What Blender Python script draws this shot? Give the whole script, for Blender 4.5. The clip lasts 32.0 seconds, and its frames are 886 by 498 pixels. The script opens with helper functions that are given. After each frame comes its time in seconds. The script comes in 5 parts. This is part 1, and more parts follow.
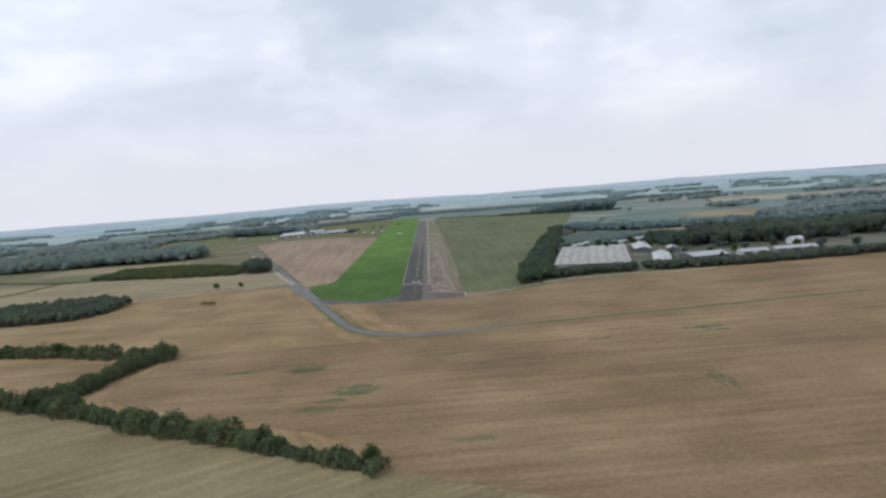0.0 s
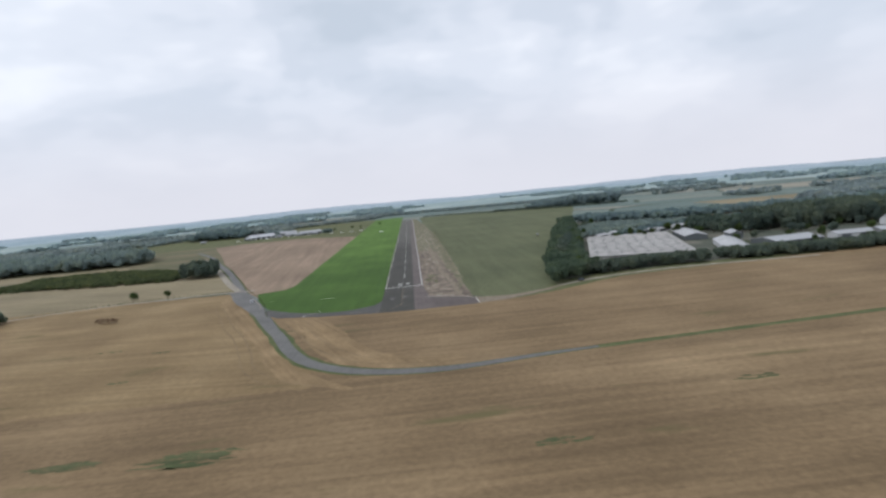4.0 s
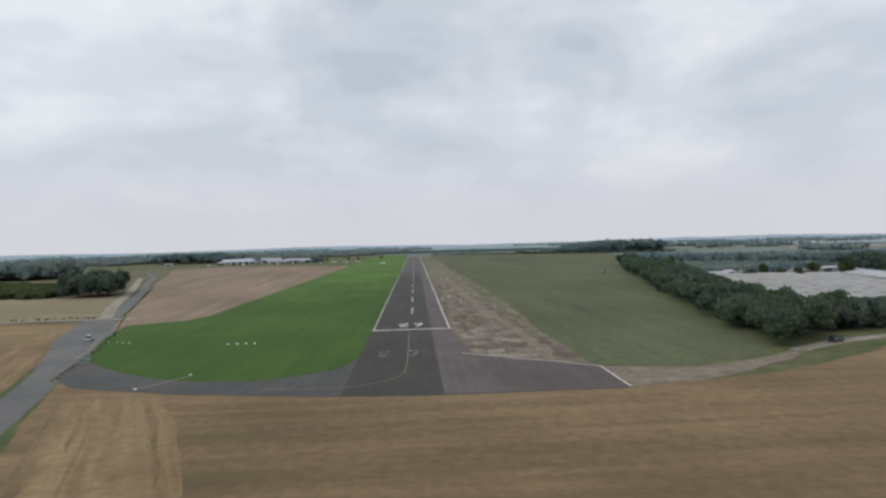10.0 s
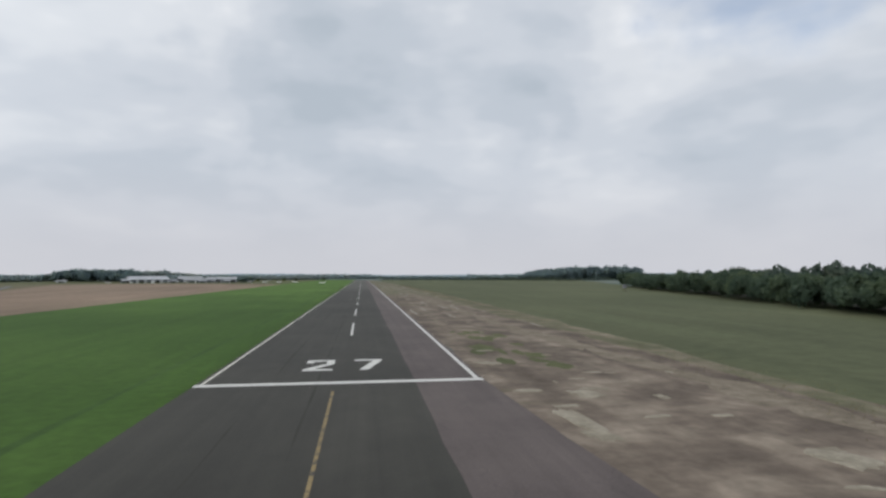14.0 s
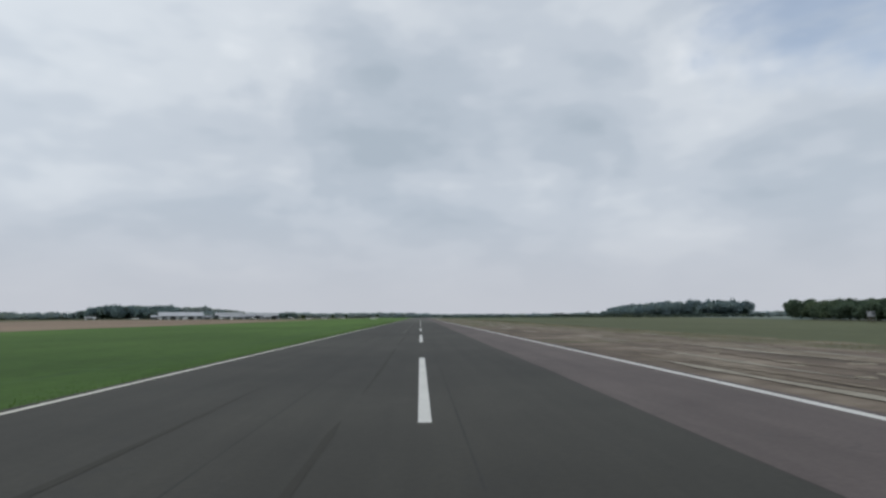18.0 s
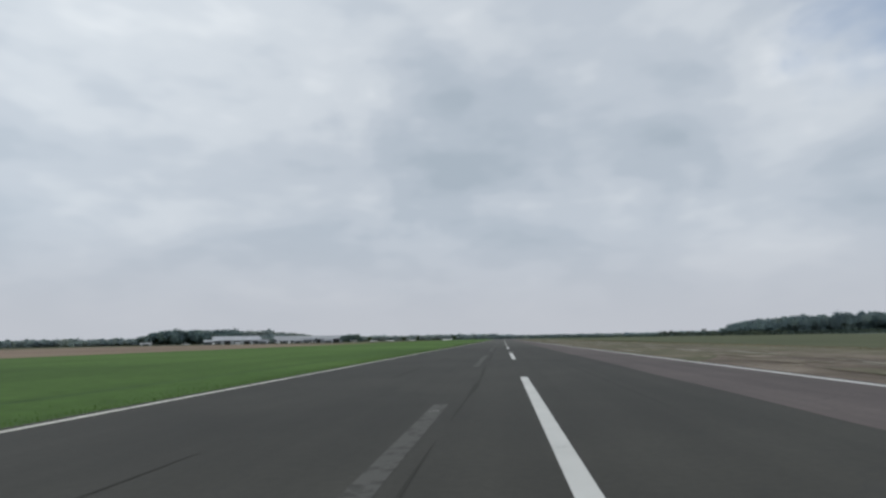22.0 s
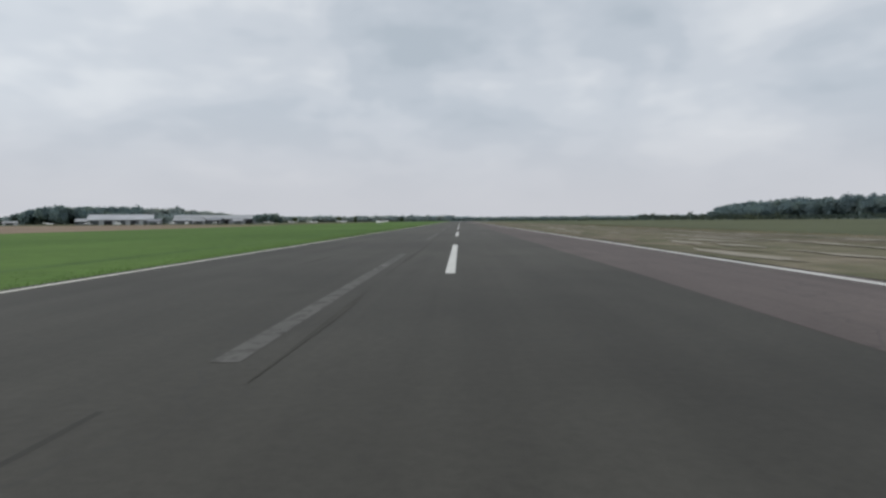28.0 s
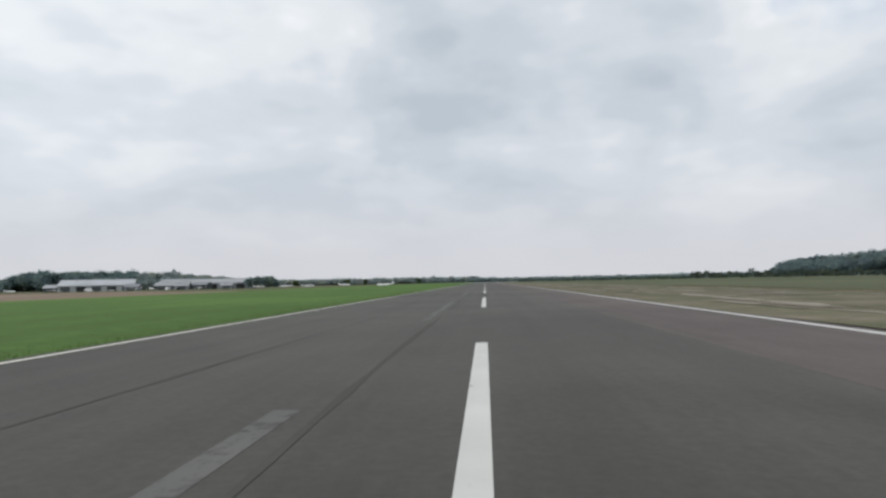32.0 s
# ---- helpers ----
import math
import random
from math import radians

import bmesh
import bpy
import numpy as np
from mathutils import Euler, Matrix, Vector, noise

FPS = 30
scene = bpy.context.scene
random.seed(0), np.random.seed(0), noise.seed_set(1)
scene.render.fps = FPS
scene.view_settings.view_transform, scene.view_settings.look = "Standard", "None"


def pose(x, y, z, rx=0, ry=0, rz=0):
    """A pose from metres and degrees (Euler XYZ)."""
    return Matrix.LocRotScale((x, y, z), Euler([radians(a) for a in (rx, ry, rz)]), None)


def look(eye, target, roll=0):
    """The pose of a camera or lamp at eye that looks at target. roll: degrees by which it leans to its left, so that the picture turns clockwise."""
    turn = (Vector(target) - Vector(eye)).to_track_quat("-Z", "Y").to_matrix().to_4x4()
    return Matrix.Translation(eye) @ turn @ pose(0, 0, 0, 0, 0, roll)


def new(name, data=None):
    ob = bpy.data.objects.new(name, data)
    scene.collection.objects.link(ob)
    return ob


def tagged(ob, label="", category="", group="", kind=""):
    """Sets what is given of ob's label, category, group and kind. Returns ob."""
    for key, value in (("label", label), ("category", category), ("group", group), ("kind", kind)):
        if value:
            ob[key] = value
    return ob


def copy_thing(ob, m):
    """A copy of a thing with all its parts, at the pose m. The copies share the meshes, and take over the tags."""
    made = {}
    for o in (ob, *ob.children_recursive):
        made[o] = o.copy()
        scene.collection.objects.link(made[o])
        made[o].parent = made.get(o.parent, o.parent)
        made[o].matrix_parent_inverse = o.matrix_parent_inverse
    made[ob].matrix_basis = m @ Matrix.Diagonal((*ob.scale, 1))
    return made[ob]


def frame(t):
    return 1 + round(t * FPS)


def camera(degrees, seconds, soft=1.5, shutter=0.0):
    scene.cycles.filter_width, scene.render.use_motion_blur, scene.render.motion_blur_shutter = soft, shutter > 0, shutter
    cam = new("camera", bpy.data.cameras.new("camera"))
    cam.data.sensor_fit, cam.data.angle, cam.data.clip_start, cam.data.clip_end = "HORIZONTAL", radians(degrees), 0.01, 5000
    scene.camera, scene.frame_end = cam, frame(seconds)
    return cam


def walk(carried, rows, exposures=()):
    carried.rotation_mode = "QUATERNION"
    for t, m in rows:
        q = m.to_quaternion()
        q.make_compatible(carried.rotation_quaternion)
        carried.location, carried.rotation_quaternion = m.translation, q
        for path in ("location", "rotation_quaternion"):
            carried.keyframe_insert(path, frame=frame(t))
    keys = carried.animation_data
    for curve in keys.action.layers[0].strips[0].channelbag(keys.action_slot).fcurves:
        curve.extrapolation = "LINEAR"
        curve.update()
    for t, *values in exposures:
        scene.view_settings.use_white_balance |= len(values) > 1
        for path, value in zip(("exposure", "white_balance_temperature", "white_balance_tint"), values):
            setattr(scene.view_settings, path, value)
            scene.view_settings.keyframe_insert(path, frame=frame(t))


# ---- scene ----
# The runway threshold is the origin; y runs along the runway, x to its right.
cam = camera(73.49, 32.0, soft=2.7)

# seconds, place, heading to the left of the runway, pitch and roll in degrees
PATH = [
    (0, 16.83, -546.75, 87.91, -1.13, -5.98, -4.40),
    (0.5, 15.78, -528.02, 84.91, 0.43, -5.57, -3.56),
    (1, 14.76, -509.35, 81.86, 1.37, -6.71, -3.57),
    (1.5, 13.69, -490.78, 78.72, -0.82, -6.81, -3.67),
    (2, 12.59, -472.21, 75.48, -3.12, -6.78, -3.61),
    (2.5, 11.57, -453.52, 72.12, -3.07, -5.38, -3.18),
    (4.5, 8.55, -377.63, 57.72, -2.73, -5.71, -5.86),
    (5, 7.90, -359.33, 54.36, -4.55, -7.74, -1.22),
    (5.5, 7.30, -341.48, 51.19, -4.37, -2.39, -2.03),
    (6, 6.81, -324.12, 48.17, -3.90, -1.21, -0.98),
    (6.5, 6.44, -307.19, 45.30, -6.81, -0.66, -1.22),
    (7, 6.05, -290.41, 42.57, -8.29, -1.69, 0.75),
    (7.5, 5.47, -273.71, 39.98, -7.40, -1.02, 0.03),
    (8, 4.65, -257.14, 37.48, -6.30, 0.48, -4.17),
    (8.5, 3.69, -240.81, 35.03, -5.57, -1.27, -2.67),
    (9, 2.74, -224.65, 32.60, -4.93, -0.71, -3.71),
    (9.5, 1.99, -208.40, 30.21, -3.62, -2.12, -4.76),
    (10, 1.63, -191.89, 27.82, -2.76, -0.63, -1.53),
    (10.5, 1.86, -175.10, 25.44, -4.25, -2.39, -0.63),
    (11, 2.39, -158.11, 23.10, -6.57, -2.47, -1.58),
    (11.5, 2.76, -141.04, 20.87, -7.70, -1.33, -1.81),
    (12, 2.81, -123.92, 18.68, -8.42, -1.36, -2.52),
    (12.5, 2.71, -106.64, 16.36, -8.41, 0.73, -0.27),
    (13, 2.49, -89.23, 13.93, -8.31, 2.12, -0.08),
    (13.5, 2.13, -71.72, 11.59, -8.20, 3.48, 0.17),
    (14, 1.68, -54.17, 9.56, -7.74, 2.52, -0.14),
    (14.5, 1.77, -36.65, 7.51, -6.63, 3.79, -2.23),
    (16.5, 0.64, 29.11, 3.84, -2.29, 4.89, -1.40),
    (17, 0.35, 44.71, 3.39, -0.27, 7.42, -2.57),
    (17.5, 0.11, 59.96, 3.07, -2.39, 4.78, -1.96),
    (18, -0.13, 74.81, 2.77, -2.23, 6.46, -0.23),
    (18.5, -0.44, 89.28, 2.39, 0.66, 6.41, -2.63),
    (19, -0.73, 103.44, 2.09, 0.02, 8.60, -1.12),
    (19.5, -0.90, 117.32, 2.01, -0.62, 6.94, -3.29),
    (20, -0.99, 130.95, 2.11, 0.67, 7.88, -2.20),
    (20.5, -1.03, 144.34, 2.10, 2.20, 7.12, -2.82),
    (21, -1.03, 157.49, 2.17, 3.84, 8.34, -1.92),
    (21.5, -1.01, 170.39, 2.00, 4.54, 8.14, -0.92),
    (22, -0.97, 183.00, 1.90, 5.51, 8.62, -1.02),
    (22.5, -0.93, 195.34, 1.91, 3.73, 1.90, -2.04),
    (23, -0.82, 207.40, 1.96, 5.13, 0.81, -3.19),
    (23.5, -0.60, 219.14, 1.95, 4.58, -0.15, -1.85),
    (24, -0.38, 230.57, 1.96, 4.08, -1.11, -1.44),
    (24.5, -0.25, 241.71, 1.96, 3.85, -0.95, -3.22),
    (25, -0.17, 252.56, 1.98, 3.50, -0.77, -2.04),
    (25.5, -0.09, 263.16, 1.92, 2.65, 1.15, -1.50),
    (27.5, 0.36, 303.54, 1.93, 1.01, 2.62, -1.32),
    (28, 0.36, 313.47, 1.90, 1.65, -2.79, -0.44),
    (28.5, 0.42, 323.37, 1.88, 1.77, -3.25, 0.79),
    (29, 0.51, 333.25, 1.84, 0.76, -3.21, -0.35),
    (29.5, 0.60, 343.09, 1.86, 1.32, -5.98, 0.05),
    (30, 0.62, 352.93, 1.86, -1.22, -3.25, 1.52),
    (30.5, 0.45, 362.83, 1.90, -0.61, -2.35, 2.86),
    (31, 0.24, 372.77, 1.92, 0.70, -0.56, 1.00),
    (31.5, 0.16, 381.60, 1.90, 0.77, 1.22, 1.47),
    (32, 0.15, 389.70, 1.86, 4.00, 3.16, -1.17),
]


def flight(t, x, y, z, yaw, pitch, roll):
    a, b = radians(yaw), radians(pitch)
    way = Vector((-math.sin(a) * math.cos(b), math.cos(a) * math.cos(b), math.sin(b)))
    eye = Vector((x, y, z))
    return (t, look(eye, eye + way * 100, roll))


walk(cam, [flight(*row) for row in PATH], [(0, 0.32, 6280, 11), (5, 0.26, 6320, 12), (8, 0.06, 6400, 12), (11, 0.06, 6450, 10), (14, -0.03, 6450, 10), (17, -0.08, 6330, 9), (19, -0.24, 6220, 8), (21, -0.27, 6240, 8), (23, -0.12, 6280, 8), (25, -0.03, 6330, 8), (28, -0.08, 6430, 9), (29, 0.18, 6500, 9), (30, 0.36, 6560, 9), (31, 0.32, 6550, 9), (32, 0.08, 6520, 9)])

# ---- sky, sun ----
SUN_EL, SUN_AZ = 42.0, -115.0      # height, and degrees clockwise from the runway's heading
world = bpy.data.worlds.new("overcast_sky")
scene.world = world
world.use_nodes = True
wn, wl = world.node_tree.nodes, world.node_tree.links
wn.clear()


def wnode(kind, **kw):
    n = wn.new(kind)
    for k, v in kw.items():
        if k == "op":
            n.operation = v
        elif k in n.inputs:
            n.inputs[k].default_value = v
    return n


out_w = wn.new("ShaderNodeOutputWorld")
sky = wn.new("ShaderNodeTexSky")
sky.sky_type = "NISHITA"
sky.sun_disc = False
sky.sun_elevation = radians(SUN_EL)
sky.sun_rotation = radians(SUN_AZ)
blue_bg = wnode("ShaderNodeBackground", Strength=0.15)
wl.new(sky.outputs[0], blue_bg.inputs[0])
geo = wn.new("ShaderNodeTexCoord")
sep = wn.new("ShaderNodeSeparateXYZ")
wl.new(geo.outputs["Generated"], sep.inputs[0])
def cloud_noise(scale, detail, rough, shift, distort=0.0):
    mp = wn.new("ShaderNodeMapping")
    mp.inputs["Location"].default_value = shift
    mp.inputs["Rotation"].default_value = (0.15, 0.2, 0.6)
    mp.inputs["Scale"].default_value = (1.0, 1.0, 2.3)
    wl.new(geo.outputs["Generated"], mp.inputs[0])
    n = wnode("ShaderNodeTexNoise", Scale=scale, Detail=detail, Roughness=rough, Distortion=distort)
    wl.new(mp.outputs[0], n.inputs["Vector"])
    return n


def wramp(src, stops):
    r = wn.new("ShaderNodeValToRGB")
    r.color_ramp.interpolation = "EASE"
    while len(r.color_ramp.elements) < len(stops):
        r.color_ramp.elements.new(0.5)
    for e, (p, c) in zip(r.color_ramp.elements, stops):
        e.position, e.color = p, (*c, 1)
    wl.new(src, r.inputs[0])
    return r


big = cloud_noise(4.6, 3, 0.5, (3.1, 7.7, 0.4), 0.0)
# thicker and thinner masses of cloud: heading to the right of the runway, height, half width in degrees, thickness
MASSES = [(-6, 19, 11, -0.16), (13, 19.5, 11, -0.15), (0, 12, 12, -0.12), (-23, 10.5, 10, -0.05), (36, 12, 11, -0.07), (-30, 27, 20, 0.15), (27, 17, 12, 0.12), (4, 30, 16, 0.06), (-14, 13, 9, 0.04), (22, 9, 9, 0.04)]
stir = wn.new("ShaderNodeTexNoise")
stir.inputs["Scale"].default_value, stir.inputs["Detail"].default_value = 7.0, 4.0
wl.new(geo.outputs["Generated"], stir.inputs["Vector"])
stir_c = wn.new("ShaderNodeVectorMath")
stir_c.operation = "SUBTRACT"
stir_c.inputs[1].default_value = (0.5, 0.5, 0.5)
wl.new(stir.outputs["Color"], stir_c.inputs[0])
stir_s = wn.new("ShaderNodeVectorMath")
stir_s.operation = "MULTIPLY"
stir_s.inputs[1].default_value = (0.32, 0.32, 0.16)
wl.new(stir_c.outputs[0], stir_s.inputs[0])
bent = wn.new("ShaderNodeVectorMath")
wl.new(geo.outputs["Generated"], bent.inputs[0])
wl.new(stir_s.outputs[0], bent.inputs[1])
bent_n = wn.new("ShaderNodeVectorMath")
bent_n.operation = "NORMALIZE"
wl.new(bent.outputs[0], bent_n.inputs[0])


def lump(az_deg, el_deg, half, amount, before):
    d = wn.new("ShaderNodeVectorMath")
    d.operation = "DOT_PRODUCT"
    wl.new(bent_n.outputs[0], d.inputs[0])
    a, e = radians(az_deg), radians(el_deg)
    d.inputs[1].default_value = (math.sin(a) * math.cos(e), math.cos(a) * math.cos(e), math.sin(e))
    r = wn.new("ShaderNodeMapRange")
    r.interpolation_type = "SMOOTHSTEP"
    r.inputs["From Min"].default_value, r.inputs["From Max"].default_value = math.cos(radians(half)), 1.0
    r.inputs["To Min"].default_value, r.inputs["To Max"].default_value = 0.0, amount
    wl.new(d.outputs["Value"], r.inputs[0])
    s_ = wnode("ShaderNodeMath", op="ADD")
    wl.new(before, s_.inputs[0])
    wl.new(r.outputs[0], s_.inputs[1])
    return s_.outputs[0]


thick = big.outputs[0]
for mass in MASSES:
    thick = lump(*mass, thick)
shade = wramp(thick, [(0.18, (0.505, 0.567, 0.638)), (0.36, (0.582, 0.636, 0.707)), (0.50, (0.655, 0.70, 0.765)), (0.66, (0.755, 0.79, 0.84)), (0.85, (0.90, 0.92, 0.95))])
# the cloud thins towards the sun, on the left and high up
sunway = wn.new("ShaderNodeVectorMath")
sunway.operation = "DOT_PRODUCT"
wl.new(geo.outputs["Generated"], sunway.inputs[0])
az = radians(SUN_AZ)
sunway.inputs[1].default_value = (math.sin(az) * math.cos(radians(SUN_EL)), math.cos(az) * math.cos(radians(SUN_EL)), math.sin(radians(SUN_EL)))
glow = wramp(sunway.outputs["Value"], [(0.0, (0.94, 0.94, 0.94)), (0.55, (1.08, 1.08, 1.07)), (1.0, (1.9, 1.86, 1.8))])
lit = wn.new("ShaderNodeMix")
lit.data_type, lit.blend_type = "RGBA", "MULTIPLY"
lit.inputs[0].default_value = 1.0
wl.new(shade.outputs[0], lit.inputs[6])
wl.new(glow.outputs[0], lit.inputs[7])
# near the horizon the layers merge into an even pale grey
low = wramp(sep.outputs[2], [(0.0, (0.9, 0.9, 0.9)), (0.20, (0, 0, 0))])
even = wn.new("ShaderNodeMix")
even.data_type = "RGBA"
wl.new(low.outputs[0], even.inputs[0])
wl.new(lit.outputs[2], even.inputs[6])
even.inputs[7].default_value = (0.618, 0.622, 0.662, 1)
cloud_bg = wnode("ShaderNodeBackground", Strength=1.0)
wl.new(even.outputs[2], cloud_bg.inputs[0])
opening = lump(37, 30, 16, 1.0, wnode("ShaderNodeValue").outputs[0])
gaps = cloud_noise(8.0, 3, 0.5, (11.3, 2.2, 1.0), 0.0)
torn = wnode("ShaderNodeMath", op="MULTIPLY")
wl.new(opening, torn.inputs[0])
wl.new(gaps.outputs[0], torn.inputs[1])
cover = wramp(torn.outputs[0], [(0.06, (1, 1, 1)), (0.50, (0.5, 0.5, 0.5))])
keep = wnode("ShaderNodeMath", op="MAXIMUM")
wl.new(cover.outputs[0], keep.inputs[0])
wl.new(low.outputs[0], keep.inputs[1])
mixbg = wn.new("ShaderNodeMixShader")
wl.new(keep.outputs[0], mixbg.inputs[0])
wl.new(blue_bg.outputs[0], mixbg.inputs[1])
wl.new(cloud_bg.outputs[0], mixbg.inputs[2])
wl.new(mixbg.outputs[0], out_w.inputs[0])

sun_data = bpy.data.lights.new("sun", "SUN")
sun_data.energy, sun_data.angle, sun_data.color = 0.8, radians(20), (1.0, 0.96, 0.9)
sun = new("sun", sun_data)
sun.matrix_world = look((0, 0, 300), Vector((0, 0, 300)) - Vector(sunway.inputs[1].default_value))


# ---- materials ----
def material(name, rough=0.85, spec=0.3, metal=0.0):
    m = bpy.data.materials.new(name)
    m.use_nodes = True
    b = m.node_tree.nodes["Principled BSDF"]
    b.inputs["Roughness"].default_value = rough
    b.inputs["Specular IOR Level"].default_value = spec
    b.inputs["Metallic"].default_value = metal
    return m, m.node_tree.nodes, m.node_tree.links, b


def coords(n, l, scale=(1, 1, 1), turn=0.0, obj=False):
    tc = n.new("ShaderNodeTexCoord") if obj else n.new("ShaderNodeNewGeometry")
    mp = n.new("ShaderNodeMapping")
    mp.inputs["Scale"].default_value = scale
    place = tc.outputs["Object"] if obj else tc.outputs["Position"]
    if turn:
        rot = n.new("ShaderNodeMapping")
        rot.inputs["Rotation"].default_value = (0, 0, radians(turn))
        l.new(place, rot.inputs[0])
        place = rot.outputs[0]
    l.new(place, mp.inputs[0])
    return mp.outputs[0]


def tex(n, l, vec, scale, detail=4, rough=0.55, distort=0.0):
    t = n.new("ShaderNodeTexNoise")
    t.inputs["Scale"].default_value, t.inputs["Detail"].default_value = scale, detail
    t.inputs["Roughness"].default_value, t.inputs["Distortion"].default_value = rough, distort
    l.new(vec, t.inputs["Vector"])
    return t.outputs[0]


def ramp(n, l, src, stops, ease=False):
    r = n.new("ShaderNodeValToRGB")
    if ease:
        r.color_ramp.interpolation = "EASE"
    while len(r.color_ramp.elements) < len(stops):
        r.color_ramp.elements.new(0.5)
    for e, (p, c) in zip(r.color_ramp.elements, stops):
        e.position, e.color = p, (*c, 1) if len(c) == 3 else c
    l.new(src, r.inputs[0])
    return r.outputs[0]


def mix(n, l, fac, a, b, mode="MIX"):
    x = n.new("ShaderNodeMix")
    x.data_type, x.blend_type = "RGBA", mode
    for i, v in ((0, fac), (6, a), (7, b)):
        if isinstance(v, (int, float)):
            x.inputs[i].default_value = v
        elif isinstance(v, tuple):
            x.inputs[i].default_value = (*v, 1)
        else:
            l.new(v, x.inputs[i])
    return x.outputs[2]


def grey(v):
    return (v, v, v)


def bump(n, l, b, src, strength=0.3, dist=0.05):
    k = n.new("ShaderNodeBump")
    k.inputs["Strength"].default_value, k.inputs["Distance"].default_value = strength, dist
    l.new(src, k.inputs["Height"])
    l.new(k.outputs[0], b.inputs["Normal"])


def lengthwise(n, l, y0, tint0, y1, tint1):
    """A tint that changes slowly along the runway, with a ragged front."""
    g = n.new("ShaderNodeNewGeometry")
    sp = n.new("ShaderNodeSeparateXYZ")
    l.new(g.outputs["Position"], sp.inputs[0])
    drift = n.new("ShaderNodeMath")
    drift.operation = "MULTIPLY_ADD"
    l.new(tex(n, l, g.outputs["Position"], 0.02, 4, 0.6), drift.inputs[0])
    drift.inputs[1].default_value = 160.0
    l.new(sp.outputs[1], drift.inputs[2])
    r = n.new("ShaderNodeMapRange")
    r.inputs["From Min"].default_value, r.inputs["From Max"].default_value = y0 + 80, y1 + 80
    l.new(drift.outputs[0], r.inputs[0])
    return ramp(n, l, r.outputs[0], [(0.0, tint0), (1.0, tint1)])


def soil(name, dark, mid, light, big=0.02, small=0.6, rows=None, turn=0.0, row_gain=0.35, rough=0.95, patch=None, along=None):
    """Ground cover: two sizes of mottling, and rows where machines have run; along: a slow change of tint along the
    runway.
    """
    m, n, l, b = material(name, rough, 0.15)
    v = coords(n, l)
    c1 = ramp(n, l, tex(n, l, v, big, 5, 0.6), [(0.30, dark), (0.5, mid), (0.70, light)])
    c2 = tex(n, l, v, small, 6, 0.65)
    c = mix(n, l, 0.55, c1, ramp(n, l, c2, [(0.25, grey(0.55)), (0.75, grey(1.4))]), "MULTIPLY")
    if rows:
        w = coords(n, l, (0.06 / rows, 1.0 / rows, 1), turn)
        r = tex(n, l, w, 1.0, 3, 0.6, 0.2)
        c = mix(n, l, row_gain, c, ramp(n, l, r, [(0.34, grey(0.35)), (0.5, grey(1.0)), (0.66, grey(1.7))]), "MULTIPLY")
        w2 = coords(n, l, (0.02 / rows, 0.28 / rows, 1), turn)
        r2 = tex(n, l, w2, 1.0, 2, 0.5, 0.3)
        c = mix(n, l, row_gain * 0.9, c, ramp(n, l, r2, [(0.36, grey(0.6)), (0.64, grey(1.35))]), "MULTIPLY")
    if patch:
        f = ramp(n, l, tex(n, l, coords(n, l, (0.35, 1.6, 1)), 0.035, 3, 0.6), [(0.63, grey(0)), (0.70, grey(0.8))])
        c = mix(n, l, f, c, patch)
    if along:
        c = mix(n, l, 1.0, c, lengthwise(n, l, *along), "MULTIPLY")
    l.new(c, b.inputs["Base Color"])
    bump(n, l, b, c2, 0.5, 0.08)
    return m


M_STUBBLE = soil("stubble", (0.123, 0.085, 0.046), (0.168, 0.117, 0.065), (0.213, 0.152, 0.086), 0.012, 0.5, rows=4.5, row_gain=0.22, patch=(0.095, 0.086, 0.038))
M_STUBBLE_L = soil("stubble_cross", (0.142, 0.098, 0.051), (0.187, 0.132, 0.069), (0.237, 0.172, 0.094), 0.015, 0.5, rows=5.0, turn=8, row_gain=0.2, patch=(0.095, 0.083, 0.036))
M_STUBBLE_OLIVE = soil("stubble_olive", (0.118, 0.096, 0.050), (0.160, 0.129, 0.070), (0.200, 0.162, 0.092), 0.015, 0.5, rows=4.0, turn=-28, row_gain=0.24, patch=(0.090, 0.088, 0.040))
M_HEADLAND = soil("headland", (0.160, 0.111, 0.059), (0.200, 0.139, 0.075), (0.24, 0.171, 0.095), 0.05, 0.6, rows=3.0, turn=66, row_gain=0.25)
M_PLOUGH = soil("bare_field", (0.166, 0.122, 0.088), (0.204, 0.151, 0.109), (0.240, 0.180, 0.130), 0.012, 0.4, rows=6.0, turn=85, row_gain=0.2)
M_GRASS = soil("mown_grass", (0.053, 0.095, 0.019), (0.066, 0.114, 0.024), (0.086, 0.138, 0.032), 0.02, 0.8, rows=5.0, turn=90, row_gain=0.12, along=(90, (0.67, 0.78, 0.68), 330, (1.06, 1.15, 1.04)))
M_VERGE = soil("verge_grass", (0.060, 0.072, 0.032), (0.088, 0.096, 0.044), (0.13, 0.122, 0.062), 0.08, 0.8)
M_VERGE_GREEN = soil("green_verge", (0.052, 0.068, 0.026), (0.070, 0.088, 0.034), (0.108, 0.112, 0.052), 0.12, 0.8)
M_YARD = soil("worn_yard", (0.055, 0.066, 0.050), (0.085, 0.090, 0.070), (0.145, 0.135, 0.110), 0.03, 0.3)
M_ROUGHLAND = soil("rough_land", (0.075, 0.080, 0.042), (0.115, 0.104, 0.060), (0.165, 0.132, 0.084), 0.012, 0.3)
M_WEED = soil("weeds", (0.058, 0.074, 0.032), (0.076, 0.088, 0.040), (0.11, 0.108, 0.055), 0.12, 0.8, rows=2.0, row_gain=0.4)
